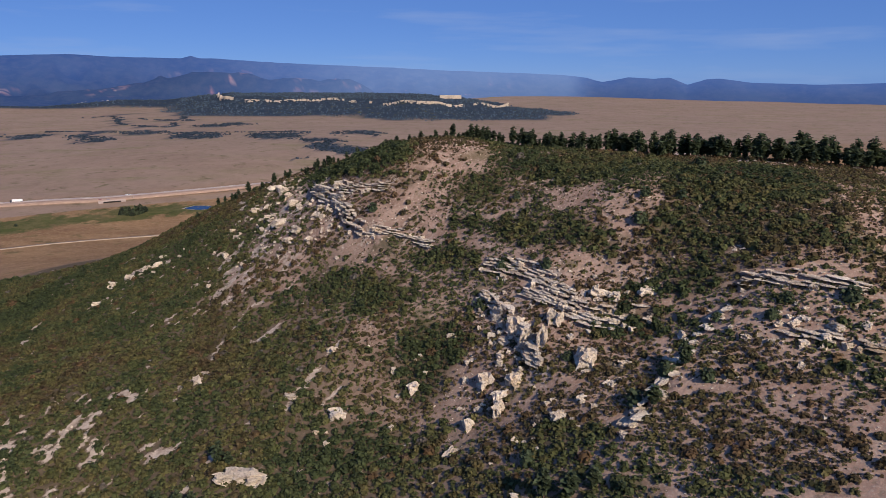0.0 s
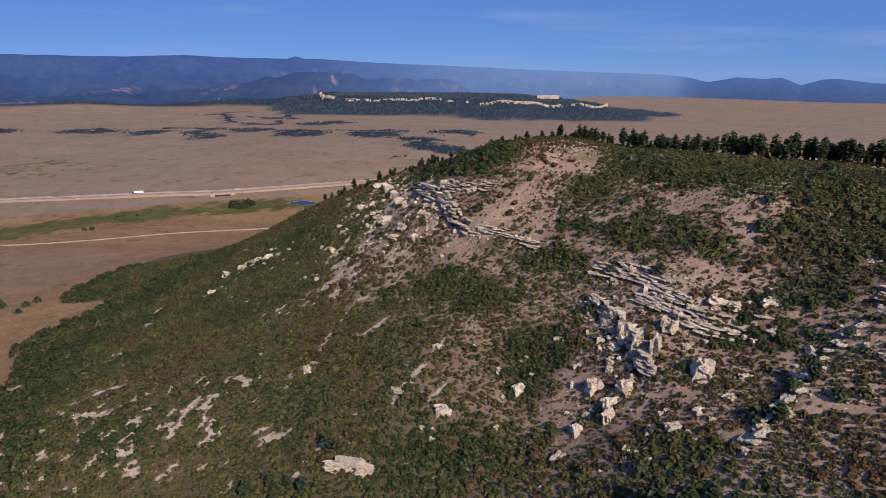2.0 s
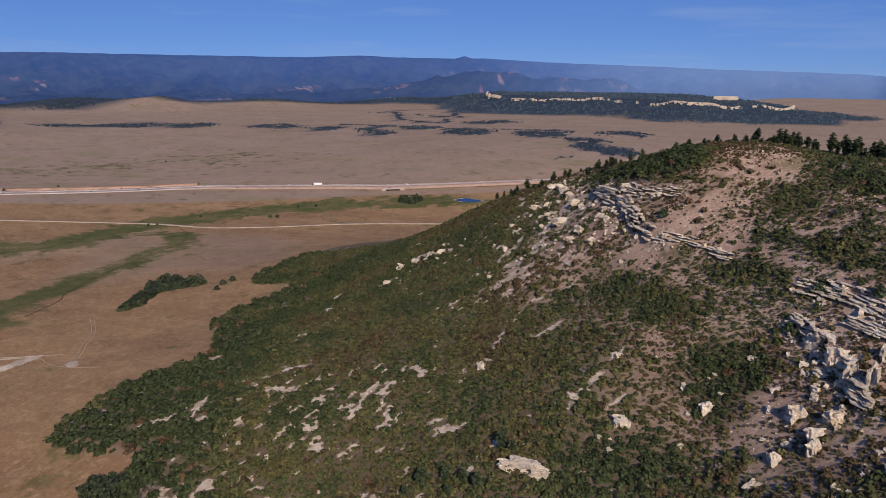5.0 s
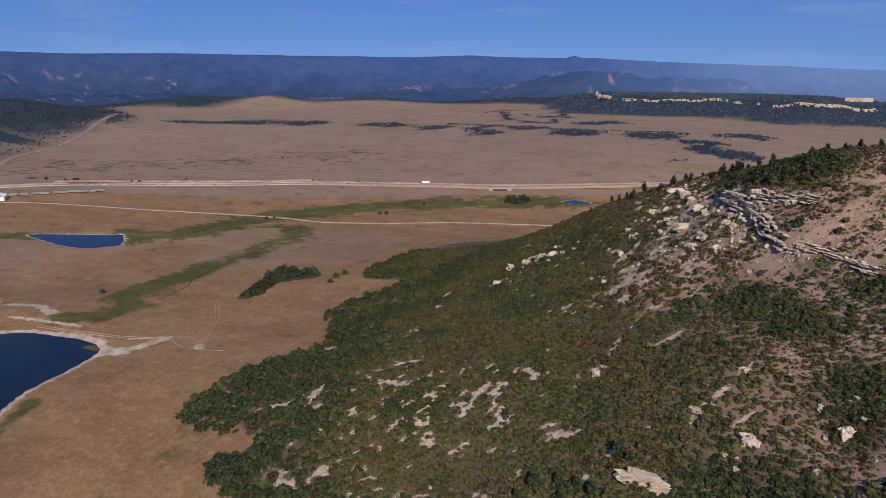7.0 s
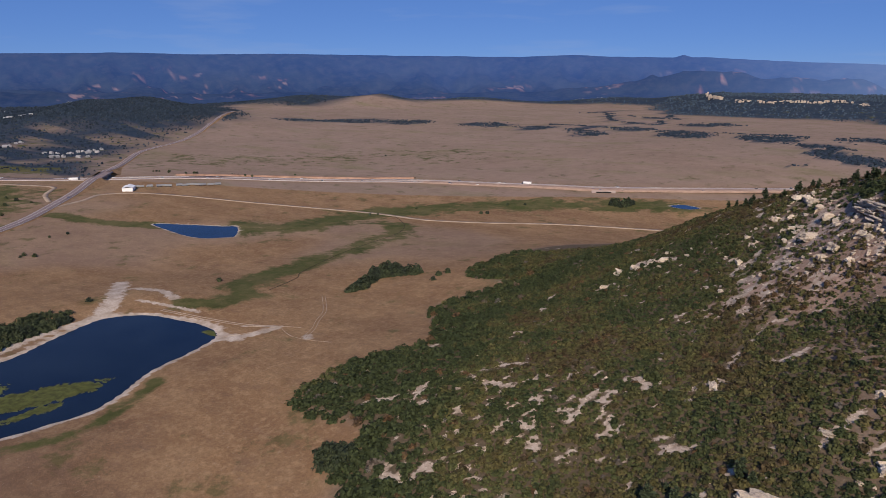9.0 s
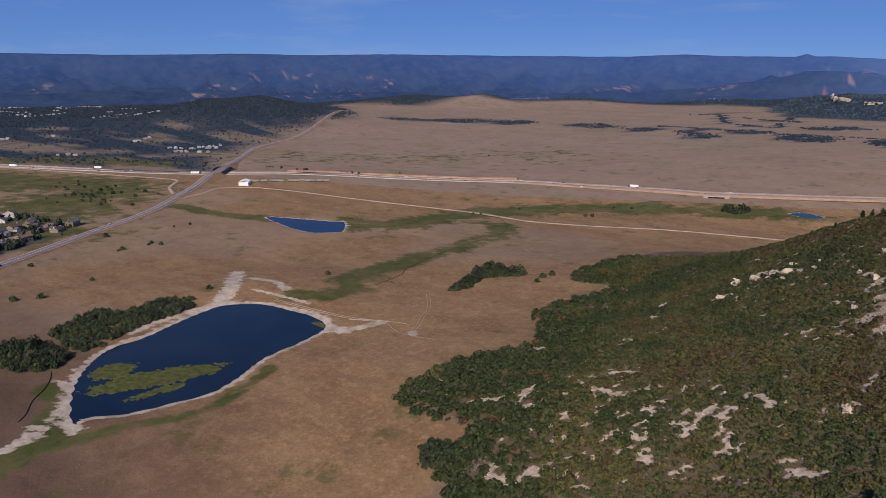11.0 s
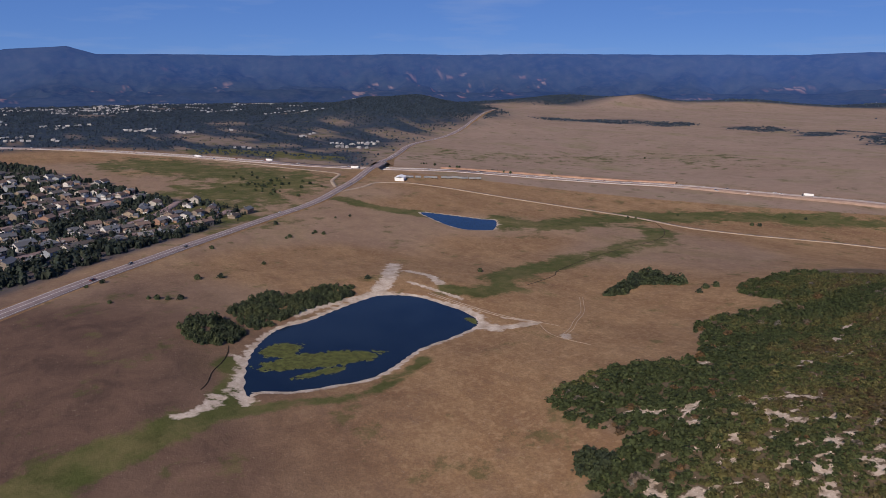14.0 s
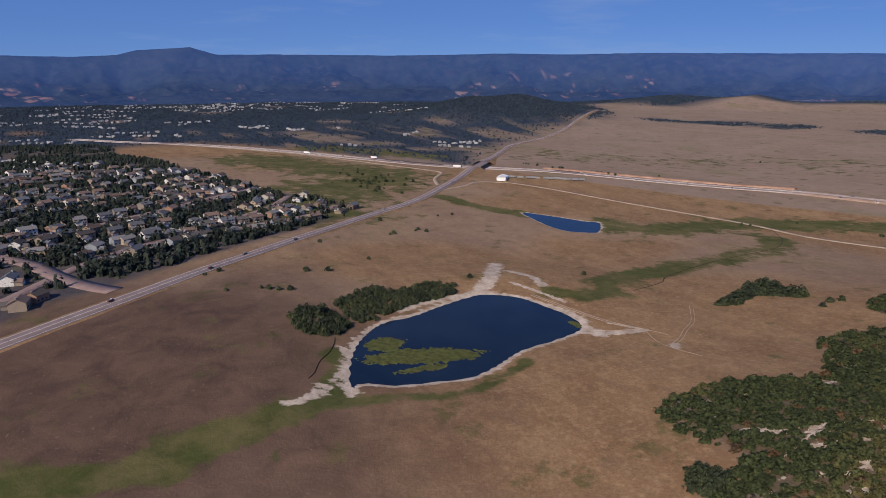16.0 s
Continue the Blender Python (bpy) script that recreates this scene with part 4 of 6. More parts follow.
def far_range():
    az = np.radians(np.arange(-42, 125, 0.16))
    rr = np.linspace(3650, 4860, 50)
    ga, gr = np.meshgrid(az, rr)
    x, y = -np.sin(ga) * gr, np.cos(ga) * gr
    el = np.interp(np.degrees(ga), [k[0] for k in SKYLINE], [k[1] for k in SKYLINE])
    deg = np.degrees(ga)
    el = el + 0.05 * (grain(deg, deg * 0, 0.8, 3) - 0.5)
    top = 155 + np.tan(np.radians(el)) * 4700
    base = height(x, y) - 6
    low = ramp(deg, 4, -8)  # low buttes to the north-east, a long wall of mountains to the west
    start = 3720 + 620 * low + 200 * (grain(x, y, 500, 61) - 0.5)
    s = np.clip((gr - start) / (4700 - start), 0, 1)
    fold = 1 - np.abs(2 * grain(deg * 26, gr * 0.25, 80, 67, 4) - 1)
    rise = 0.50 * s ** 0.8 + 0.50 * ramp(s, 0.50, 1.0)
    rise = rise * (1 - low) + ramp(s, 0.1, 1.0) ** 1.4 * low
    lift = (top - base) * rise
    z = base + lift - 85 * (1 - low) * (1 - fold) * ramp(s, 0, 0.35) * (1 - ramp(s, 0.80, 1.0))
    # a darker line of foothills stands before the main wall
    crest = (1 - 0.55 * ramp(deg, 22, 40)) * (0.20 + 0.60 * grain(deg, deg * 0, 9, 68, 3)) * (1 - low) * ramp(deg, 3.5, 7.5)
    near = ramp(s, 0.04, 0.34) * ramp(s, 0.62, 0.36)
    spur = 1 - np.abs(2 * grain(deg * 40, gr * 0.3, 90, 69, 3) - 1)
    fore = base + (top - base) * crest * near * (0.70 + 0.30 * spur)
    front = ramp(fore - z, -6, 10)
    z = np.maximum(z, fore)
    z = np.maximum(z, base - 3)
    z = np.where(gr > 4705, z - (gr - 4705) * 0.35, z)
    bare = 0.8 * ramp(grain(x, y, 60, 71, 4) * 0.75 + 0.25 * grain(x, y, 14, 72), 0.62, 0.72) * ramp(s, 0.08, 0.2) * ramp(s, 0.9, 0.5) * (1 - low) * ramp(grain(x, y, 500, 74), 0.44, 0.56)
    # tint and strength of the haze painted as emission
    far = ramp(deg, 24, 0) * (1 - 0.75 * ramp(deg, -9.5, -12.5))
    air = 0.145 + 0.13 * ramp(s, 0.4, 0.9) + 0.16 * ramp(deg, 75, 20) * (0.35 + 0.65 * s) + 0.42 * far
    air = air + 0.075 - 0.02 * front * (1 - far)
    idx = np.arange(x.size).reshape(x.shape)
    f = np.stack([idx[:-1, :-1], idx[1:, :-1], idx[1:, 1:], idx[:-1, 1:]], -1).reshape(-1, 4)
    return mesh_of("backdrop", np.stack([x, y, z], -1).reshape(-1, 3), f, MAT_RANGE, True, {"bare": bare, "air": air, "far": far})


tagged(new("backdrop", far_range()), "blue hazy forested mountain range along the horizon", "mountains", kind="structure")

# ---------------------------------------------------------------- plants
rng = np.random.default_rng(7)


def bush_template(quads, seed, tall=0.8, size=0.46, core=True):
    """A dome of leaf clumps round a core; radius 1."""
    r = np.random.default_rng(seed)
    verts, faces = [], []
    for _ in range(quads):
        a, h = r.uniform(0, 2 * np.pi), r.uniform(0.02, 1) ** 0.8
        out = np.sqrt(max(0.0, 1 - h * h)) * r.uniform(0.72, 1.05) * (1 + 0.18 * np.sin(3 * a + seed))
        c = np.array([out * np.cos(a), out * np.sin(a), h * tall * r.uniform(0.8, 1.1)])
        n = np.array([np.cos(a) * out, np.sin(a) * out, h * 0.9 + 0.55]) + r.normal(0, 0.34, 3)
        n /= np.linalg.norm(n)
        u = np.cross(n, r.normal(0, 1, 3))
        u /= np.linalg.norm(u)
        v = np.cross(n, u)
        k = size * r.uniform(0.65, 1.25)
        i = len(verts)
        verts += [c + u * k, c + v * k * 0.8 + n * 0.08, c - u * k * r.uniform(0.7, 1), c - v * k * 0.8 - n * 0.06]
        faces.append((i, i + 1, i + 2, i + 3))
    if not core:
        return np.array(verts), np.array(faces)
    i = len(verts)
    ring = [(0.8 * np.cos(k * np.pi / 3), 0.8 * np.sin(k * np.pi / 3)) for k in range(6)]
    verts += [np.array([x, y, -0.25]) for x, y in ring] + [np.array([x * 0.62, y * 0.62, tall * 0.55]) for x, y in ring]
    for k in range(6):
        j = (k + 1) % 6
        faces.append((i + k, i + j, i + 6 + j, i + 6 + k))
    faces += [(i + 6, i + 7, i + 8, i + 9), (i + 6, i + 9, i + 10, i + 11)]
    return np.array(verts), np.array(faces)


def conifer_template(seed, whorls=9, sprays=8, slim=0.25):
    """A ponderosa crown: uneven tiers of sprays round a core, rounded at the top; height 1."""
    r = np.random.default_rng(seed)
    verts, faces = [], []
    lean = r.normal(0, 0.03, 2)
    for w in range(whorls):
        h = 0.20 + 0.76 * w / whorls
        reach = slim * (0.14 + 0.86 * np.sin(np.pi * min(1.0, (h - 0.06) / 0.96)) ** 0.8) * r.uniform(0.6, 1.25)
        for _ in range(max(4, round(sprays * (1 - 0.35 * w / whorls)))):
            a = r.uniform(0, 2 * np.pi)
            d, sd = np.array([np.cos(a), np.sin(a), 0]), np.array([-np.sin(a), np.cos(a), 0])
            k = reach * r.uniform(0.6, 1.25)
            root = np.array([lean[0] * h, lean[1] * h, h + r.uniform(-0.05, 0.05)])
            tip = root + d * k + np.array([0, 0, 0.04 * r.uniform(-1.2, 0.8)])
            mid = root + d * k * 0.62 + np.array([0, 0, 0.045])
            i = len(verts)
            wide = k * r.uniform(0.28, 0.5)
            verts += [root, mid + sd * wide, tip, mid - sd * wide]
            faces.append((i, i + 1, i + 2, i + 3))
    i = len(verts)
    verts += [np.array([0.5 * slim * np.cos(k * 1.0472), 0.5 * slim * np.sin(k * 1.0472), 0.2]) for k in range(6)]
    verts += [np.array([0.10 * slim * np.cos(k * 1.0472) + lean[0], 0.22 * slim * np.sin(k * 1.0472) + lean[1], 0.9]) for k in range(6)]
    for k in range(6):
        j = (k + 1) % 6
        faces.append((i + k, i + j, i + 6 + j, i + 6 + k))
    return np.array(verts), np.array(faces)


def far_template(seed, pointed):
    """A tree some kilometres off: a lumpy crown of five faces; height 1."""
    r = np.random.default_rng(seed)
    low = [(0.5 * r.uniform(0.75, 1.2) * np.cos(k * 1.5708), 0.5 * r.uniform(0.75, 1.2) * np.sin(k * 1.5708), 0.0) for k in range(4)]
    top = 0.10 if pointed else 0.34
    high = [(top * r.uniform(0.6, 1.3) * np.cos(k * 1.5708 + 0.4), top * r.uniform(0.6, 1.3) * np.sin(k * 1.5708 + 0.4), r.uniform(0.75, 1.0)) for k in range(4)]
    faces = [(k, (k + 1) % 4, 4 + (k + 1) % 4, 4 + k) for k in range(4)] + [(4, 5, 6, 7)]
    return np.array(low + high), np.array(faces)


def scatter_mesh(name, templates, x, y, z, wide, tall, tone, mat):
    """One mesh of many plants: each takes a template, turned and scaled."""
    pick = rng.integers(0, len(templates), len(x))
    turn = rng.uniform(0, 2 * np.pi, len(x))
    all_v, all_f, all_t, base = [], [], [], 0
    for k, (tv, tf) in enumerate(templates):
        m = np.where(pick == k)[0]
        if not len(m):
            continue
        c, s = np.cos(turn[m])[:, None], np.sin(turn[m])[:, None]
        vx = (tv[:, 0] * c - tv[:, 1] * s) * wide[m][:, None] + x[m][:, None]
        vy = (tv[:, 0] * s + tv[:, 1] * c) * wide[m][:, None] + y[m][:, None]
        vz = tv[:, 2] * tall[m][:, None] + z[m][:, None]
        all_v.append(np.stack([vx, vy, vz], -1).reshape(-1, 3))
        all_f.append((tf[None] + (np.arange(len(m)) * len(tv))[:, None, None] + base).reshape(-1, 4))
        all_t.append(np.repeat(tone[m], len(tv)))
        base += len(m) * len(tv)
    return mesh_of(name, np.concatenate(all_v), np.concatenate(all_f), mat, False, {"tone": np.concatenate(all_t)})


def scrub():
    step = 2.12
    x, y = np.meshgrid(np.arange(-345, 165, step), np.arange(96, 500, step))
    x, y = x.ravel() + rng.uniform(-0.7, 0.7, x.size), y.ravel() + rng.uniform(-0.7, 0.7, y.size)
    keep = (rng.uniform(0, 1, x.size) < scrub_cover(x, y)) & (y < 335 + 160 * ramp(x, 40, -140)) & (y > 100 + 0.25 * np.maximum(x - 40, 0)) & (x > -345) & (y > 100 - 0.35 * (x + 60))
    x, y = x[keep], y[keep]
    foot = ramp(near_distance(x, y, SCRUB_EDGE, 90, True), -75, -8) * ramp(x, -90, -180)
    thick = oval(x, y, DENSE, 0.35)
    dry = upland(x, y) * (1 - thick)
    crest = ramp(y, 300, 325) * ramp(x, 10, -10) * thick
    size = (0.86 + 1.15 * rng.uniform(0, 1, len(x)) ** 1.7) * (0.74 + 0.6 * grain(x, y, 11, 25)) * (1 + 0.75 * foot + 0.8 * crest) * (1 - 0.20 * dry)
    keep = rng.uniform(0, 1, len(x)) > 0.5 * foot + 0.45 * dry
    mood = grain(x, y, 30, 27, 3)
    green = 0.29 - 0.31 * foot - 0.13 * ramp(y, 265, 190) + 1.25 * (mood - 0.5)
    brown = 0.62 + 0.75 * (mood - 0.5) - 0.42 * ramp(grain(x, y, 34, 28), 0.52, 0.62)
    tone = green * (1 - dry) - 0.16 * thick * upland(x, y) + brown * dry + rng.normal(0, 0.13, len(x))
    tone = np.where(rng.uniform(0, 1, len(x)) > 0.975, rng.uniform(0.8, 1.0, len(x)), np.clip(tone, 0, 0.86))
    x, y, size, tone = x[keep], y[keep], size[keep], tone[keep]
    tall = size * rng.uniform(0.75, 1.3, len(x))
    big = size > 1.75
    fine = [bush_template(22, 100 + i, 0.8, 0.36) for i in range(14)]
    me = scatter_mesh("scrub", fine, x[~big], y[~big], ground_at(x[~big], y[~big]) - 0.1, size[~big], tall[~big], tone[~big], MAT_SCRUB)
    broad = [bush_template(52, 130 + i, 0.85, 0.24) for i in range(10)]
    grown = scatter_mesh("oak_scrub", broad, x[big], y[big], ground_at(x[big], y[big]) - 0.1, size[big], tall[big], tone[big], MAT_SCRUB)
    tagged(new("oak_scrub", grown), "tall rounded scrub oak of the foot and crest", "scrub", kind="stuff")
    tagged(new("scrub", me), "dense green and olive scrub oak covering the hillside", "scrub", kind="stuff")


def heath():
    """Dense low dark brush of the upper slope, in wide patches."""
    gap = 1.3
    x, y = np.meshgrid(np.arange(-75, 150, gap), np.arange(106, 338, gap))
    x, y = x.ravel() + rng.uniform(-0.6, 0.6, x.size), y.ravel() + rng.uniform(-0.6, 0.6, y.size)
    keep = (rng.uniform(0, 1, x.size) < 0.9 * scrub_cover(x, y) * upland(x, y)) & (y > 106 + 0.25 * np.maximum(x - 40, 0))
    x, y = x[keep], y[keep]
    size = (0.50 + 0.40 * rng.uniform(0, 1, len(x))) * (0.8 + 0.4 * grain(x, y, 9, 38))
    tone = np.clip(0.62 + 0.5 * (grain(x, y, 26, 39, 3) - 0.5) - 0.40 * ramp(grain(x, y, 34, 28), 0.52, 0.62) + rng.normal(0, 0.05, len(x)), 0, 0.84)
    me = scatter_mesh("heath", [bush_template(10, 170 + i, 0.8, 0.50, False) for i in range(10)], x, y, ground_at(x, y) - 0.05, size, size * rng.uniform(0.8, 1.3, len(x)), tone, MAT_SCRUB)
    tagged(new("heath", me), "low dark olive and brown brush of the dry upper slope", "brush", kind="stuff")


heath()


def low_brush():
    """Small brown tufts on the bare soil of the upper slope."""
    n = 30000
    x, y = rng.uniform(-110, 150, n), rng.uniform(104, 345, n)
    keep = (near_distance(x, y, SCRUB_EDGE, 60, True) < 0) & (rng.uniform(0, 1, n) < 0.2 + 0.8 * upland(x, y)) & (rng.uniform(0, 1, n) < 0.75 * ramp(grain(x, y, 12, 30), 0.35, 0.6))
    x, y = x[keep], y[keep]
    size = rng.uniform(0.25, 0.6, len(x))
    me = scatter_mesh("low_brush", [far_template(150 + i, False) for i in range(8)], x, y, ground_at(x, y) - 0.05, size * 1.5, size, np.clip(rng.normal(0.68, 0.12, len(x)), 0, 1), MAT_SCRUB)
    tagged(new("low_brush", me), "low brown brush dotted over bare soil", "brush", kind="stuff")


low_brush()
scrub()


def grove(line, closed, gap, wide, tall, name, label, seed, quads=64, tones=(0.2, 0.6), mat=None):
    """A thicket of round crowns inside a closed line."""
    lo, hi = line.min(0), line.max(0)
    r = np.random.default_rng(seed)
    x, y = np.meshgrid(np.arange(lo[0], hi[0], gap), np.arange(lo[1], hi[1], gap))
    x, y = x.ravel() + r.uniform(-0.4, 0.4, x.size) * gap, y.ravel() + r.uniform(-0.4, 0.4, y.size) * gap
    d = line_distance(x, y, line, True)
    ok = (d + 3.0 * (grain(x, y, 7, seed) - 0.5) < -0.3) & (grain(x, y, 9, seed + 1) > 0.30)
    x, y = x[ok], y[ok]
    k = np.exp(r.normal(0, 0.24, len(x)))
    me = scatter_mesh(name, [bush_template(quads, seed + i, 1.0, 0.23) for i in range(8)], x, y, ground_at(x, y), wide * k, tall * k * r.uniform(0.7, 1.25, len(x)), np.clip(r.uniform(*tones, len(x)) + 0.9 * (grain(x, y, 12, seed + 2) - 0.5), 0, 1), mat or MAT_TREE)
    return tagged(new(name, me), label, "thicket", kind="stuff")


grove(THICKET, True, 2.6, 2.4, 3.4, "oak_thicket", "dark green oak thicket standing in dry grass", 300)
grove(rounded([(-217, 158), (-205, 152), (-198, 162), (-205, 170), (-215, 168)], step=4), True, 2.4, 2.2, 3.0, "oak_thicket", "small round oak thicket at the foot of the hill", 310)
grove(rounded([(-444, 58), (-458, 72), (-449, 90), (-434, 94), (-422, 82), (-422, 64)], step=5), True, 2.2, 1.7, 2.6, "willow_thicket", "dark green willow thicket beside the pond", 320)
grove(rounded([(-466, 94), (-488, 124), (-478, 140), (-490, 174), (-474, 190), (-464, 168), (-453, 137), (-438, 104), (-448, 96)], step=5), True, 2.2, 1.7, 2.4, "willow_thicket", "long dark green willow thicket along the pond bank", 325)
grove(rounded([(-414, 878), (-398, 868), (-388, 892), (-400, 905)], step=4), True, 3.4, 3.4, 6.0, "willow_thicket", "round dark willows in the creek meadow", 330)


# ---------------------------------------------------------------- single trees and shrubs
def part(name, me, parent, label=""):
    ob = new(name, me)
    ob.parent = parent
    if label:
        ob["label"] = label
    return ob


def trunk_mesh(h, r0, r1, seed, sides=7, rings=5):
    r = np.random.default_rng(seed)
    v, f = [], []
    for k in range(rings):
        z = -0.6 + (h + 0.6) * k / (rings - 1)
        rad = r0 + (r1 - r0) * k / (rings - 1)
        cx, cy = r.normal(0, 0.05, 2) * k
        v += [(cx + rad * math.cos(a * 2 * math.pi / sides), cy + rad * math.sin(a * 2 * math.pi / sides), z) for a in range(sides)]
    for k in range(rings - 1):
        for a in range(sides):
            b = (a + 1) % sides
            f.append((k * sides + a, k * sides + b, (k + 1) * sides + b, (k + 1) * sides + a))
    return mesh_of("trunk", v, f, MAT_BARK, True)


def make_pine(seed, h, slim, label, whorls=15, sprays=11):
    tree = tagged(new("pine_tree"), label, "pine tree", "pines on the hill")
    part("trunk", trunk_mesh(h * 0.9, 0.028 * h, 0.006 * h, seed), tree)
    v, f = conifer_template(seed, whorls, sprays, slim)
    part("crown", mesh_of("crown", v * h, f, MAT_PINE, False, {"tone": np.random.default_rng(seed).uniform(0.15, 0.75) + 0 * v[:, 0]}), tree)
    return tree


def set_down(thing, x, y, turn=0.0, sink=0.0):
    thing.matrix_basis = pose(x, y, float(ground_at(x, y)) - sink, 0, 0, turn)
    return thing


def plant_pines():
    kinds = [make_pine(400 + i, h, s, "tall dark green ponderosa pine on the ridge") for i, (h, s) in enumerate(((10.5, 0.24), (8.8, 0.27), (11.5, 0.22), (7.6, 0.30), (9.6, 0.27)))]
    r = np.random.default_rng(41)
    line = rounded([(-12, 366), (22, 336), (50, 308), (80, 296), (110, 284), (140, 268), (170, 254), (200, 236)], False, 10)
    spots = []
    for _ in range(280):
        p = line[r.integers(0, len(line))] + r.normal(0, 1, 2) * (6, 9) + (4, 7)
        if all(math.dist(p, q) > 2.6 for q in spots):
            spots.append(p)
    shoulder = rounded([(-150, 436), (-110, 424), (-70, 408), (-30, 378), (-8, 360)], False, 10)
    for _ in range(46):
        p = shoulder[r.integers(0, len(shoulder))] + r.normal(0, 1, 2) * (6, 6)
        if all(math.dist(p, q) > 2.4 for q in spots):
            spots.append(p)
    low = [(-87, 170), (-80, 171), (-74, 170), (-62, 180), (-84, 176), (-69, 167), (-66, 182), (32, 131), (22, 134), (37, 127), (27, 131), (59, 157), (49, 148), (-91, 166), (-77, 165)]
    used = 0
    for i, p in enumerate(spots + low):
        k = used % len(kinds)
        at = pose(p[0], p[1], float(ground_at(p[0], p[1])) - 0.2, 0, 0, r.uniform(0, 360)) @ Matrix.Scale((0.46 + 0.42 * r.uniform()) * 0.85 if i >= len(spots) else (0.62 + 0.5 * r.uniform()) * (0.62 + 0.42 * min(1, max(0, p[0] / 110))), 4)
        thing = kinds[k] if used < len(kinds) else copy_thing(kinds[k], at)
        thing.matrix_basis = at
        if i >= len(spots):
            thing["label"], thing["group"] = "young green pine among rocks and scrub", "young pines"
        used += 1


plant_pines()


def make_shrub(seed, label, name, category, group, tones, h, mat):
    shrub = tagged(new(name), label, category, group)
    part("stem", trunk_mesh(h * 0.6, 0.07 * h, 0.03 * h, seed, 6, 3), shrub)
    v, f = bush_template(90, seed, 1.15, 0.24)
    part("crown", mesh_of("crown", v * h * 0.62 + np.array([0, 0, h * 0.14]), f, mat, False, {"tone": np.random.default_rng(seed).uniform(*tones) + 0 * v[:, 0]}), shrub)
    return shrub


def plant_shrubs():
    r = np.random.default_rng(43)
    juniper = [make_shrub(450 + i, "dark round juniper on the upper slope", "juniper", "juniper", "junipers on the slope", (0.0, 0.4), 3.4, MAT_PINE) for i in range(3)]
    spots = [(85, 163), (97, 157), (80, 160), (28, 258), (66, 224), (62, 214), (76, 218), (65, 247), (95, 256), (20, 148), (46, 152), (55, 158), (70, 168), (-30, 292), (20, 226), (33, 214), (12, 216), (-66, 350), (-44, 330), (62, 150), (34, 176)]
    for i, p in enumerate(spots):
        k = juniper[i % 3] if i < 3 else copy_thing(juniper[i % 3], Matrix())
        k.matrix_basis = pose(p[0], p[1], float(ground_at(*p)) - 0.1, 0, 0, r.uniform(0, 360)) @ Matrix.Scale(r.uniform(0.75, 1.3), 4)
    bush = [make_shrub(460 + i, "lone dark green bush in the dry field", "field_bush", "bush", "bushes in the dry field", (0.1, 0.6), 3.6, MAT_TREE) for i in range(3)]
    spots = [(-630, 629), (-622, 634), (-611, 698), (-518, 730), (-524, 724), (-695, 245), (-690, 240), (-685, 250), (-682, 213), (-744, 220), (-654, 131), (-481, 300), (-495, 206), (-509, 59), (-505, 65), (-502, 72), (-513, 54), (-516, 31),
             (-570, 33), (-562, 22), (-549, 94), (-545, 110), (-578, 153), (-678, 208), (-761, 314), (-757, 294), (-527, 792), (-337, 387), (-340, 409), (-342, 400), (-406, 880), (-395, 898), (-530, 798), (-508, 808), (-625, 622), (-958, 789), (-1052, 1127)]
    for j in range(46):
        spots.append((-1010 + r.normal(0, 45), 305 + r.normal(0, 28)))
    for j in range(16):
        s = r.uniform()
        spots.append((-1160 + 170 * s + r.normal(0, 3), 625 + 98 * s + r.normal(0, 3)))
    for i, p in enumerate(spots):
        k = bush[i % 3] if i < 3 else copy_thing(bush[i % 3], Matrix())
        k.matrix_basis = pose(p[0], p[1], float(ground_at(*p)) - 0.1, 0, 0, r.uniform(0, 360)) @ Matrix.Scale(r.uniform(0.65, 1.35), 4)


plant_shrubs()


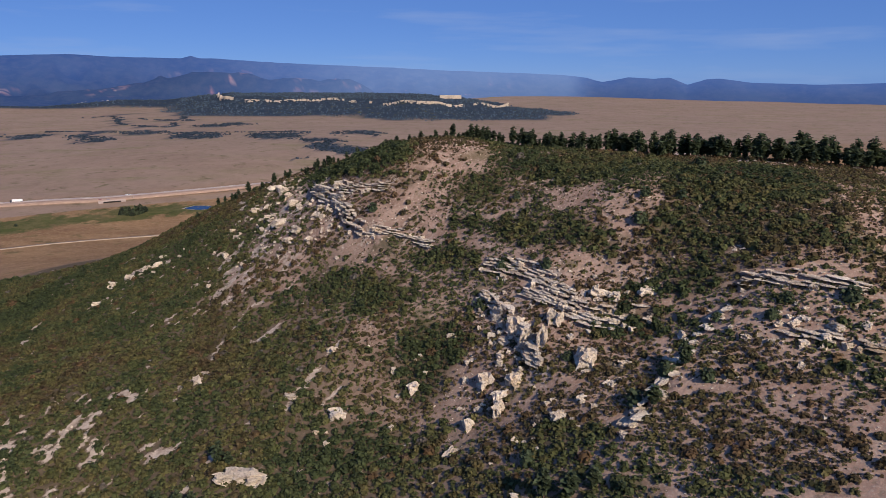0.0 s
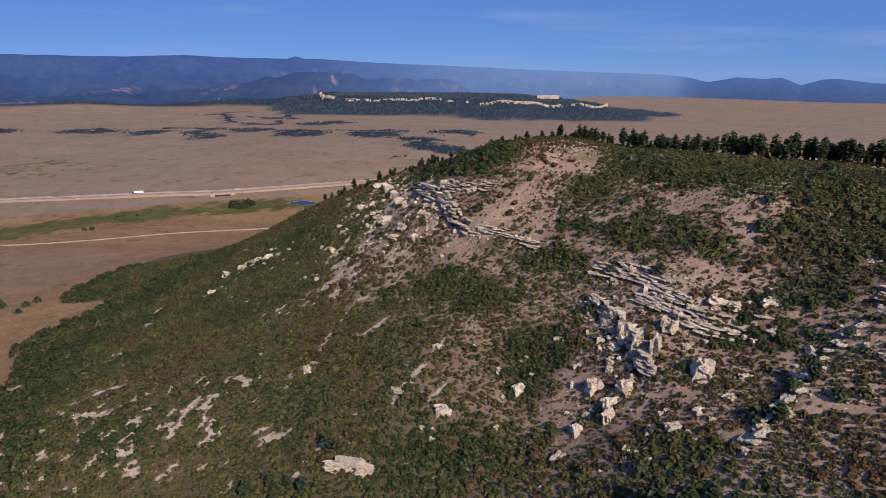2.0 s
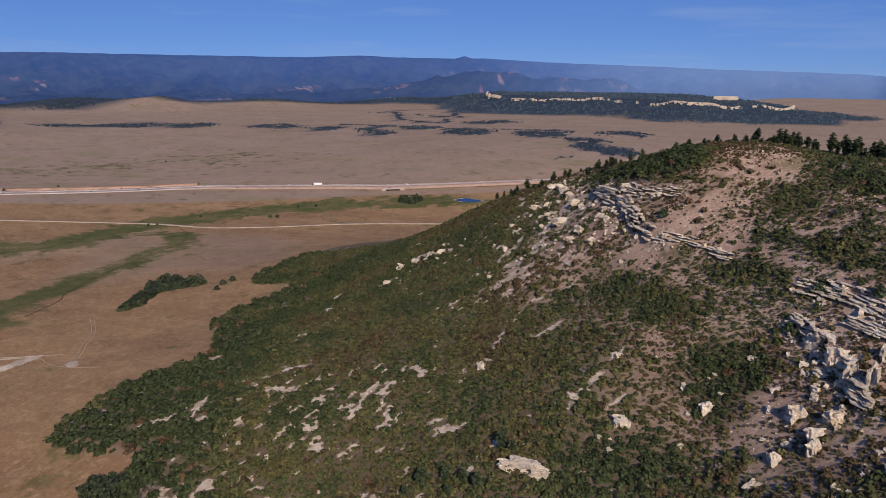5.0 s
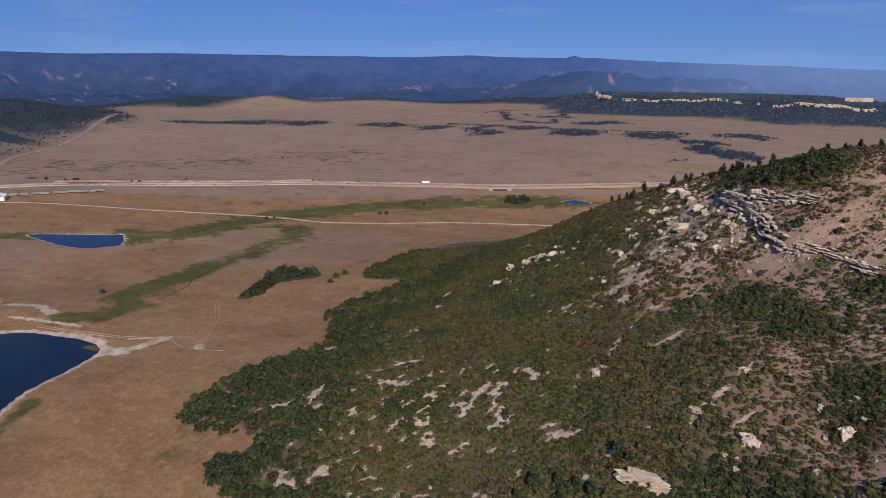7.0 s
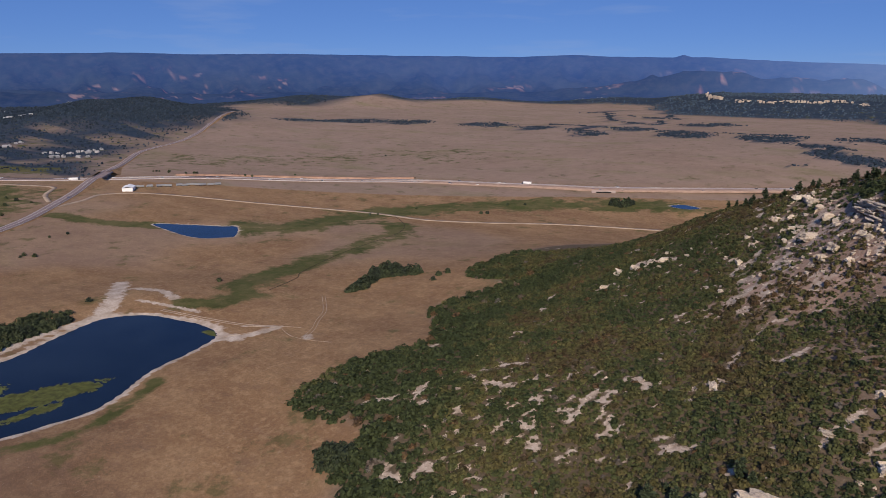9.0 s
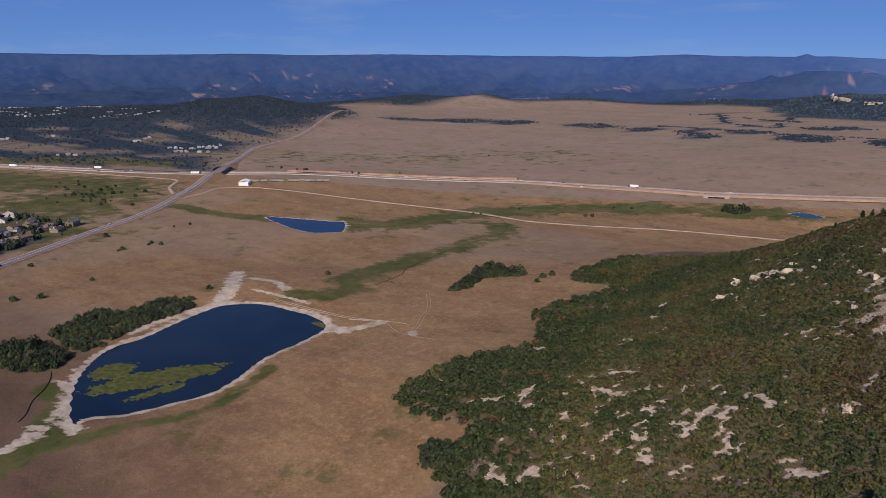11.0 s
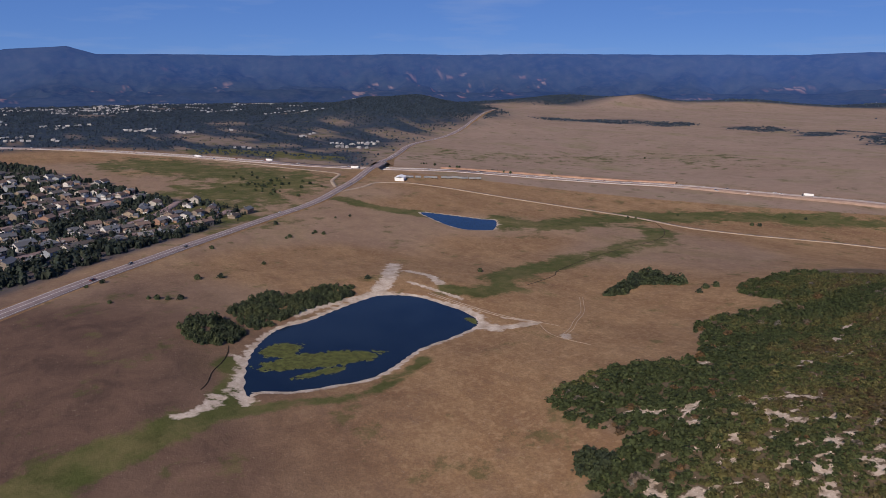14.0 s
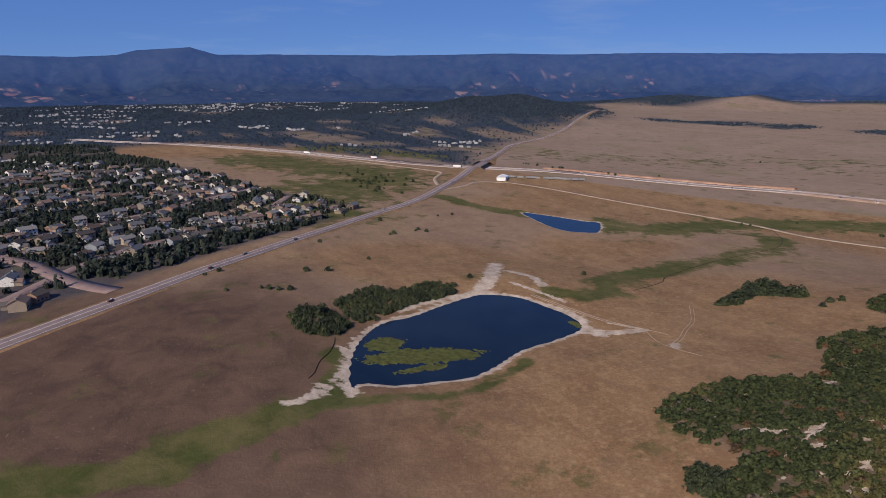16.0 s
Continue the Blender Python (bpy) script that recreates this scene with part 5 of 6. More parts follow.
# ---------------------------------------------------------------- far woods
def far_woods():
    r = np.random.default_rng(51)
    small = [far_template(500 + i, i % 2 == 0) for i in range(10)]
    xs, ys = [], []

    def sow(x0, x1, y0, y1, n, chance):
        x, y = r.uniform(x0, x1, n), r.uniform(y0, y1, n)
        k = r.uniform(0, 1, n) < chance(x, y)
        xs.append(x[k]), ys.append(y[k])

    clear = lambda x, y: ramp(near_distance(x, y, HIGHWAY, 60), 24, 32) * ramp(near_distance(x, y, COUNTY, 60), 14, 20)
    sow(-3900, -1150, -1300, 2300, 46000, lambda x, y: wooded_zone(x, y) * clear(x, y) * (1 - 0.92 * clearing(x, y)))
    sow(-2750, -1850, 750, 1650, 18000, lambda x, y: clear(x, y) * ramp(np.hypot(x + 2280, y - 1200) + 160 * (grain(x, y, 140, 54) - 0.5), 430, 330))
    mesa = lambda x, y: near_distance(x, y, MESA_EDGE, 400, True) + 280 * (grain(x, y, 190, 12, 4) - 0.5)
    sow(-1500, 700, 2450, 3800, 15000, lambda x, y: ramp(mesa(x, y), 60, 10) * (0.35 + 0.65 * ramp(grain(x, y, 60, 55), 0.3, 0.5)))
    sow(-4200, -900, 1950, 4300, 17000, lambda x, y: wooded_zone(x, y) * clear(x, y) * ramp(y - 0.9 * x, 3800, 4100) * (1 - 0.8 * ramp(grain(x, y, 120, 83, 3), 0.56, 0.62)))
    # low oak patches and creek thickets across the far plain
    sow(-2100, 100, 1250, 2650, 62000, lambda x, y: far_patch(x, y))
    x, y = np.concatenate(xs), np.concatenate(ys)
    plain_oak = (far_patch(x, y) > 0.02) & (y < 2650) & (x > -2100)
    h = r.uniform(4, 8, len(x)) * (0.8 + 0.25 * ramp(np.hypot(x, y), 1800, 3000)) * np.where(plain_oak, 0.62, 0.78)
    # the farthest woods take the bluer, lighter colour painted for haze
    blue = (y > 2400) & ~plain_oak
    for group, mat, label in ((~blue, MAT_FAR_HAZED, "dark pine woods and low oak on the far plain, tinted for haze"), (blue, MAT_MESA_HAZED, "pine woods of the mesa and foothills, coloured blue for haze")):
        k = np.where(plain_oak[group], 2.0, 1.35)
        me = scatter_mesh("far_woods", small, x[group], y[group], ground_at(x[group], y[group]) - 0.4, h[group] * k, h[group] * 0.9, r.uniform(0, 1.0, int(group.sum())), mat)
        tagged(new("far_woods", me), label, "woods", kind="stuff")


far_woods()

# ---------------------------------------------------------------- rocks
def rock_mesh(seed, size, cuts=2, rough=0.22, flat=0.0):
    """A weathered block: a cut cube pushed about by noise."""
    bm = bmesh.new()
    bmesh.ops.create_cube(bm, size=1.0)
    bmesh.ops.subdivide_edges(bm, edges=bm.edges[:], cuts=cuts, use_grid_fill=True)
    for v in bm.verts:
        p = v.co.copy()
        ball = p.normalized() * 0.62
        p = p.lerp(ball, 0.34 - flat)
        n = noise.noise_vector(p * 2.3 + Vector((seed * 7.1, seed * 3.3, seed)))
        q = noise.noise_vector(p * 5.1 + Vector((seed, seed * 2.7, 4.2)))
        p += n * rough + q * rough * 0.45 + noise.noise_vector(p * 11.0 + Vector((seed, 1.3, seed * 1.7))) * rough * 0.22
        v.co = Vector((p.x * size[0], p.y * size[1], p.z * size[2]))
    bmesh.ops.triangulate(bm, faces=bm.faces[:])
    me = bpy.data.meshes.new("rock")
    bm.to_mesh(me)
    bm.free()
    me.materials.append(MAT_ROCK)
    return me


BLOCKS = [rock_mesh(600 + i, (1, 1, 1), 2, 0.20, 0.28) for i in range(14)]


def slab_mesh(front, back, top, thick, seed):
    """A stratum: a ragged slab between its front and back edges, undercut below."""
    r = np.random.default_rng(seed)
    n = len(front)
    low = front + (back - front) * r.uniform(0.12, 0.34, (n, 1))
    bulge = front + (back - front) * r.uniform(-0.03, 0.03, (n, 1))
    rows = [np.c_[back, top + r.normal(0, 0.05, n)], np.c_[front + (back - front) * r.uniform(0.02, 0.07, (n, 1)), top + r.normal(0, 0.05, n)],
            np.c_[bulge, top - thick * r.uniform(0.25, 0.55, n)], np.c_[low, top - thick * r.uniform(0.9, 1.15, n)], np.c_[back, top - thick]]
    v = np.concatenate(rows)
    f = [(q * n + i, q * n + i + 1, (q + 1) * n + i + 1, (q + 1) * n + i) for q in range(4) for i in range(n - 1)]
    f += [(e, n + e, 2 * n + e, 3 * n + e)[::s] for e, s in ((0, 1), (n - 1, -1))]
    mid = v.mean(0)
    return mesh_of("stratum", v - mid, np.array(f)[:, ::-1], MAT_ROCK), mid


LEDGE_LABELS = ("pale layered sandstone cliff below the summit", "thin rock ledge running down from the cliff", "long pale sandstone ledge across the slope", "broken buff sandstone crag with pillars", "rough rib of pale rocks among dark scrub",
                "weathered rock outcrop near the ridge", "low pale rock ledge in bare soil", "low rock rim above the summit cliff", "stepped lower bench of the sandstone ledge")


def rock_ledges():
    r = np.random.default_rng(61)
    for (line, h0, h1, h2), label in zip(LEDGE_LINES, LEDGE_LABELS):
        ledge = tagged(new("rock_ledge"), label, "rock ledge", "rock ledges of the hill")
        seg = np.r_[0, np.cumsum(np.hypot(*np.diff(line, axis=0).T))]
        total = seg[-1]
        at = lambda s: np.stack([np.interp(s, seg, line[:, 0]), np.interp(s, seg, line[:, 1])], -1)
        layers = max(3, round(h1 / (1.0 if h1 > 4 else 0.5))) + 1
        for k in range(layers):
            s = r.uniform(0, 2)
            while s < total - 1.5:
                long = min(2.2 + 6.5 * r.uniform() ** 1.4, total - s)
                n = max(4, int(long / 1.3))
                ss = s + long * np.linspace(0, 1, n)
                p, q = at(ss), at(ss + 1.5) + (at(ss) - at(ss - 1.5))
                d = (q - p) / (np.hypot(*(q - p).T)[:, None] + 1e-6)
                d[-1] = d[-2]
                down = np.stack([d[:, 1], -d[:, 0]], -1)
                h = np.interp(ss / total, (0, 0.5, 1), (h0, h1, h2)) * (0.6 + 0.8 * grain(p[:, 0], p[:, 1], 14, 91))
                broken = float(grain(*p[n // 2], 11, 93 + k % 3))
                if r.uniform() > 0.10 + 0.75 * ramp(broken, 0.52, 0.66):
                    out = 0.3 + (0.62 if h1 < 4 else 0.32) * k + (2.6 if h1 > 4 else 1.4) * (grain(ss, ss * 0 + 5.0 * k, 6.0, 92, 2) - 0.5) + r.normal(0, 0.25)
                    out = out + r.normal(0, 0.22, n)
                    ends = np.minimum(1, 0.35 + 1.3 * np.minimum(np.linspace(0, 1, n), np.linspace(1, 0, n)) * long / 3)
                    deep = r.uniform(1.6, 3.2) * ends
                    front = p + down * (out - (1 - ends) * 0.9)[:, None]
                    back = front - down * deep[:, None]
                    behind = p - down * 2.5
                    lip = np.convolve(np.pad(ground_at(behind[:, 0], behind[:, 1]), 2, mode="edge"), np.ones(5) / 5, "valid")
                    top = 0.75 * lip.mean() + 0.25 * lip + 0.35 - (k + 0.1) * h.mean() / layers
                    top = np.minimum(top, (ground_at(front[:, 0], front[:, 1]) + (4.6 if h1 > 4 else 1.3)).mean())
                    me, mid = slab_mesh(front, back, top, float(h.mean()) / layers * r.uniform(0.6, 1.1), int(r.integers(1 << 30)))
                    b = part("stratum", me, ledge)
                    b.matrix_basis = pose(*mid)
                s += long * r.uniform(0.7, 1.05)
        for _ in range(int(total * (0.35 if h1 < 3 else 0.6))):  # broken blocks on and below the ledge
            s = r.uniform(0, total)
            p, q = at(s), at(s + 1.0)
            d = (q - p) / (np.linalg.norm(q - p) + 1e-6)
            c = p + np.array([d[1], -d[0]]) * r.uniform(-0.5, 2.0 + 1.2 * h1)
            k = 0.5 + 1.0 * r.uniform() ** 2
            shape = (k * r.uniform(1.0, 2.0), k * r.uniform(0.8, 1.4), k * r.uniform(0.7, 1.6))
            b = part("block", BLOCKS[r.integers(0, len(BLOCKS))], ledge)
            b.matrix_basis = pose(c[0], c[1], float(ground_at(c[0], c[1])) + shape[2] * 0.22, r.normal(0, 9), r.normal(0, 9), r.uniform(0, 360)) @ Matrix.Diagonal((*shape, 1))


rock_ledges()


def boulders():
    r = np.random.default_rng(62)
    shapes = [rock_mesh(640 + i, (1, 1, 1), 4, 0.34, 0.24) for i in range(12)]
    named = [(-57, 174, 11, 4.5, 3.4), (-52, 172, 5, 4, 2.2), (-62, 175, 5, 3, 1.8), (-9, 197, 4, 3.4, 3.6), (38, 173, 6, 5, 6.5), (28, 185, 3, 3.5, 9), (24, 190, 4, 4, 7), (20, 179, 5, 4, 4), (12, 185, 5, 4, 5), (15, 171, 4, 3, 6), (7, 172, 3, 3, 4), (29, 158, 4, 3, 3),
             (16, 176, 5, 3, 3), (33, 192, 5, 4, 5), (22, 198, 5, 5, 6), (18, 207, 6, 4, 5), (-88, 229, 7, 3, 2.5), (-38, 222, 4, 3, 2), (-49, 205, 5, 3, 1.8), (-168, 379, 7, 4, 3), (-160, 376, 6, 4, 3), (-184, 351, 5, 3, 2.4),
             (-112, 346, 5, 3, 3), (-92, 392, 8, 4, 4), (-98, 400, 7, 4, 4), (-88, 384, 7, 4, 4), (-104, 380, 6, 4, 3), (-84, 372, 7, 4, 4), (-76, 352, 7, 4, 4), (2, 165, 5, 3, 1.5)]
    zones = [(34, 158, 30, 18, 38, 0.95), (20, 190, 16, 24, 34, 0.95), (-88, 372, 22, 34, 60, 1.3), (-92, 340, 20, 30, 40, 1.1), (-68, 312, 20, 24, 40, 0.9), (2, 212, 16, 14, 12, 0.9), (85, 155, 22, 18, 22, 1.2), (-60, 330, 24, 28, 14, 2.0), (50, 195, 18, 14, 10, 1.6), (-165, 375, 22, 12, 14, 2.0), (-20, 190, 40, 16, 12, 1.3)]
    spots = [(x, y, a * 0.8, b * 0.8, c * 0.8) if i > 2 else (x, y, a, b, c) for i, (x, y, a, b, c) in enumerate(named)]
    for x, y, a, b, n, k in zones:
        for _ in range(n):
            s = k * math.exp(r.normal(0, 0.4))
            spots.append((x + r.normal(0, a * 0.5), y + r.normal(0, b * 0.5), s * 1.45, s, s * 0.7))
    for i, (x, y, a, b, c) in enumerate(spots):
        big = i < len(named)
        ob = tagged(new("boulder", shapes[i % len(shapes)]), "large pale sandstone boulder among scrub" if big else "pale sandstone boulder lying on the slope", "boulder", "boulders on the hill")
        ob.matrix_basis = pose(x, y, float(ground_at(x, y)) + c * 0.14, r.normal(0, 8), r.normal(0, 8), r.uniform(0, 360)) @ Matrix.Diagonal((a, b, c, 1))


boulders()


def loose_stones():
    """Small stones over the bare ground of the hill."""
    r = np.random.default_rng(63)
    base = []
    for k in range(6):
        p = r.normal(0, 1, (6, 3)) * (0.5, 0.5, 0.35)
        p = np.array([(0.6, 0, 0), (-0.6, 0.1, 0), (0, 0.55, 0.05), (0.05, -0.5, 0), (0, 0, 0.5), (0.1, 0, -0.4)]) + p * 0.25
        base.append((p, np.array([(0, 2, 4, 4), (2, 1, 4, 4), (1, 3, 4, 4), (3, 0, 4, 4)])[:, :3]))
    n = 60000
    x, y = r.uniform(-300, 130, n), r.uniform(110, 420, n)
    bare = 1 - np.clip(scrub_cover(x, y), 0, 1)
    inside = near_distance(x, y, SCRUB_EDGE, 60, True) < -4
    keep = (r.uniform(0, 1, n) < bare ** 1.5 * 0.75 + 0.01) & inside
    x, y = x[keep], y[keep]
    size = 0.28 * np.exp(r.normal(0, 0.55, len(x)))
    z = ground_at(x, y) + 0.05
    vs, fs, at = [], [], 0
    pick, turn = r.integers(0, 6, len(x)), r.uniform(0, 6.28, len(x))
    for k, (p, f) in enumerate(base):
        m = np.where(pick == k)[0]
        c, s = np.cos(turn[m])[:, None], np.sin(turn[m])[:, None]
        sz = size[m][:, None]
        v = np.stack([(p[:, 0] * c - p[:, 1] * s) * sz * 1.3 + x[m][:, None], (p[:, 0] * s + p[:, 1] * c) * sz + y[m][:, None], p[:, 2] * sz * 1.2 + z[m][:, None]], -1)
        vs.append(v.reshape(-1, 3))
        fs.append((f[None] + (np.arange(len(m)) * 6)[:, None, None] + at).reshape(-1, 3))
        at += len(m) * 6
    tagged(new("loose_stones", mesh_of("loose_stones", np.concatenate(vs), np.concatenate(fs), MAT_ROCK)), "pale loose stones scattered over bare soil", "stones", kind="stuff")


loose_stones()


def mesa_cliff():
    """The broken white cliff band under the rim of the far mesa."""
    r = np.random.default_rng(64)
    line = MESA_EDGE
    mid = line.mean(0)
    vs, fs, at = [], [], 0
    n = len(line)
    for i in range(0, n):
        for _ in range(20):
            a, b = line[i], line[(i + 1) % n]
            p = a + (b - a) * r.uniform()
            d = (b - a) / np.linalg.norm(b - a)
            inward = np.array([-d[1], d[0]])
            inward = inward if np.dot(inward, mid - p) > 0 else -inward
            if inward[1] < 0.2:
                continue
            q = p + inward * 205
            if r.uniform() < 0.3:
                continue
            ways = p + inward * np.arange(150, 280, 5)[:, None]
            e = line_distance(ways[:, 0], ways[:, 1], line, True) + 60 * (grain(ways[:, 0], ways[:, 1], 160, 5) - 0.5)
            q = ways[np.argmax(e < -212)] if (e < -212).any() else ways[-1]
            if float(grain(q[0], q[1], 70, 81)) < 0.30:
                continue
            w, dp, h = r.uniform(2, 7), 6, 2 + 8 * r.uniform() ** 2
            z = float(ground_at(*(q + inward * 25))) - h * 0.5 + 3.5 - 9 * r.uniform() ** 3
            box = np.array([(sx * w / 2 * r.uniform(0.8, 1.1), sy * dp / 2 * r.uniform(0.8, 1.2), sz * h / 2 * r.uniform(0.8, 1.1)) for sz in (-1, 1) for sy in (-1, 1) for sx in (-1, 1)])
            wx = q[0] + box[:, 0] * d[0] + box[:, 1] * inward[0]
            wy = q[1] + box[:, 0] * d[1] + box[:, 1] * inward[1]
            vs.append(np.stack([wx, wy, z + box[:, 2]], -1))
            fs.append(np.array([(0, 1, 5, 4), (1, 3, 7, 5), (3, 2, 6, 7), (2, 0, 4, 6), (4, 5, 7, 6)]) + at)
            at += 8
    for k in range(7):  # a small white cap on the mesa top
        box = np.array([(sx * 9, sy * 8, sz * r.uniform(6, 9)) for sz in (-1, 1) for sy in (-1, 1) for sx in (-1, 1)])
        vs.append(box + (-5 + k * 13, 3180 + r.normal(0, 5), float(ground_at(20, 3180)) + 8))
        fs.append(np.array([(0, 1, 5, 4), (1, 3, 7, 5), (3, 2, 6, 7), (2, 0, 4, 6), (4, 5, 7, 6)]) + at)
        at += 8
    tagged(new("mesa_cliff", mesh_of("mesa_cliff", np.concatenate(vs), np.concatenate(fs), MAT_ROCK)), "broken white cliff band along the far mesa rim", "cliff", kind="stuff")


mesa_cliff()

# ---------------------------------------------------------------- buildings
def boxes_mesh(name, parts, mat):
    """Boxes given as (x0, y0, z0, x1, y1, z1), in one mesh."""
    v, f = [], []
    for x0, y0, z0, x1, y1, z1 in parts:
        i = len(v)
        v += [(x0, y0, z0), (x1, y0, z0), (x1, y1, z0), (x0, y1, z0), (x0, y0, z1), (x1, y0, z1), (x1, y1, z1), (x0, y1, z1)]
        f += [(i, i + 3, i + 2, i + 1), (i + 4, i + 5, i + 6, i + 7), (i, i + 1, i + 5, i + 4), (i + 1, i + 2, i + 6, i + 5), (i + 2, i + 3, i + 7, i + 6), (i + 3, i, i + 4, i + 7)]
    return mesh_of(name, v, f, mat)


def gable_mesh(name, x0, y0, x1, y1, z, rise, mat, over=0.5, thick=0.25, along="x"):
    """A pitched roof slab with eaves."""
    if along == "y":
        me = gable_mesh(name, y0, x0, y1, x1, z, rise, mat, over, thick)
        me.transform(Matrix(((0, 1, 0, 0), (1, 0, 0, 0), (0, 0, 1, 0), (0, 0, 0, 1))))
        me.flip_normals()
        return me
    x0, x1, y0, y1 = x0 - over, x1 + over, y0 - over, y1 + over
    ym = (y0 + y1) / 2
    v = []
    for dz in (0, -thick):
        v += [(x0, y0, z + dz), (x1, y0, z + dz), (x1, y1, z + dz), (x0, y1, z + dz), (x0, ym, z + rise + dz), (x1, ym, z + rise + dz)]
    f = [(0, 1, 5, 4), (2, 3, 4, 5), (6, 10, 11, 7), (8, 11, 10, 9), (0, 6, 7, 1), (2, 8, 9, 3), (1, 7, 11, 5), (5, 11, 8, 2), (3, 9, 10, 4), (4, 10, 6, 0)]
    return mesh_of(name, v, f, mat)


def hip_mesh(name, x0, y0, x1, y1, z, rise, mat, over=0.5):
    """A hipped roof as one closed mesh of triangles."""
    x0, x1, y0, y1 = x0 - over, x1 + over, y0 - over, y1 + over
    ym, k = (y0 + y1) / 2, (y1 - y0) / 2
    v = [(x0, y0, z), (x1, y0, z), (x1, y1, z), (x0, y1, z), (x0 + k, ym, z + rise), (x1 - k, ym, z + rise)]
    f = [(0, 1, 5), (0, 5, 4), (1, 2, 5), (2, 3, 4), (2, 4, 5), (3, 0, 4), (0, 2, 1), (0, 3, 2)]
    return mesh_of(name, v, f, mat)


def wall_mesh(x0, y0, x1, y1, h, rise, along):
    """Walls with gable ends, set into the ground."""
    if along == "x":
        ym = (y0 + y1) / 2
        v = [(x0, y0, -1), (x1, y0, -1), (x1, y1, -1), (x0, y1, -1), (x0, y0, h), (x1, y0, h), (x1, y1, h), (x0, y1, h), (x0, ym, h + rise * 0.94), (x1, ym, h + rise * 0.94)]
        f = [(0, 1, 5), (0, 5, 4), (1, 2, 6), (1, 6, 5), (2, 3, 7), (2, 7, 6), (3, 0, 4), (3, 4, 7), (4, 8, 7), (5, 6, 9)]
    else:
        xm = (x0 + x1) / 2
        v = [(x0, y0, -1), (x1, y0, -1), (x1, y1, -1), (x0, y1, -1), (x0, y0, h), (x1, y0, h), (x1, y1, h), (x0, y1, h), (xm, y0, h + rise * 0.94), (xm, y1, h + rise * 0.94)]
        f = [(0, 1, 5), (0, 5, 4), (1, 2, 6), (1, 6, 5), (2, 3, 7), (2, 7, 6), (3, 0, 4), (3, 4, 7), (4, 5, 8), (6, 7, 9)]
    return mesh_of("wall", v, f, MAT_WALL)


def make_house(kind, label):
    """A suburban house; its street front is at -y."""
    house = tagged(new("house"), label, "house", "houses of the neighbourhood")
    h = (5.4, 3.1, 5.6)[kind]
    w, d = ((15, 9.5), (18, 10), (13, 11))[kind]
    main = part("wall", wall_mesh(-w / 2, 0, w / 2, d, h, 2.6, "x"), house)
    if kind == 1:
        part("roof", hip_mesh("roof", -w / 2, 0, w / 2, d, h, 2.8, MAT_ROOF), house)
    else:
        part("roof", gable_mesh("roof", -w / 2, 0, w / 2, d, h, 2.8, MAT_ROOF), house)
    gx = -w / 2 + 0.3
    part("garage_wall", wall_mesh(gx, -5.5, gx + 6.6, 0.5, 3.0, 2.0, "y"), house)
    part("garage_roof", gable_mesh("garage_roof", gx, -5.5, gx + 6.6, 1.5, 3.0, 2.2, MAT_ROOF, along="y"), house)
    part("garage_door", boxes_mesh("garage_door", [(gx + 0.7, -5.56, 0, gx + 5.9, -5.44, 2.3)], MAT_TRIM), house, "white garage door")
    for i, x in enumerate((1.2, 4.0)):
        part("window", boxes_mesh("window", [(x, -0.06, 1.0, x + 1.7, 0.06, 2.4)], MAT_GLASS), house)
    if kind != 1:
        for x in (-4.5, 0.5, 3.6):
            part("window", boxes_mesh("window", [(x, -0.06, 3.7, x + 1.5, 0.06, 5.0)], MAT_GLASS), house)
    for x in (-4.0, 0.0, 4.0):
        part("window", boxes_mesh("window", [(x, d - 0.06, 1.0, x + 1.8, d + 0.06, 2.5)], MAT_GLASS), house)
    part("front_door", boxes_mesh("front_door", [(-0.4, -0.07, 0, 0.6, 0.06, 2.1)], MAT_BARK), house, "dark front door")
    stack = part("chimney", boxes_mesh("chimney", [(w / 2 - 2.4, d * 0.4, h - 0.5, w / 2 - 1.4, d * 0.4 + 1.0, h + 3.6)], MAT_WALL), house)
    part("chimney_cap", boxes_mesh("chimney_cap", [(w / 2 - 2.5, d * 0.4 - 0.1, h + 3.6, w / 2 - 1.3, d * 0.4 + 1.1, h + 3.75)], MAT_STEEL), stack)
    return house


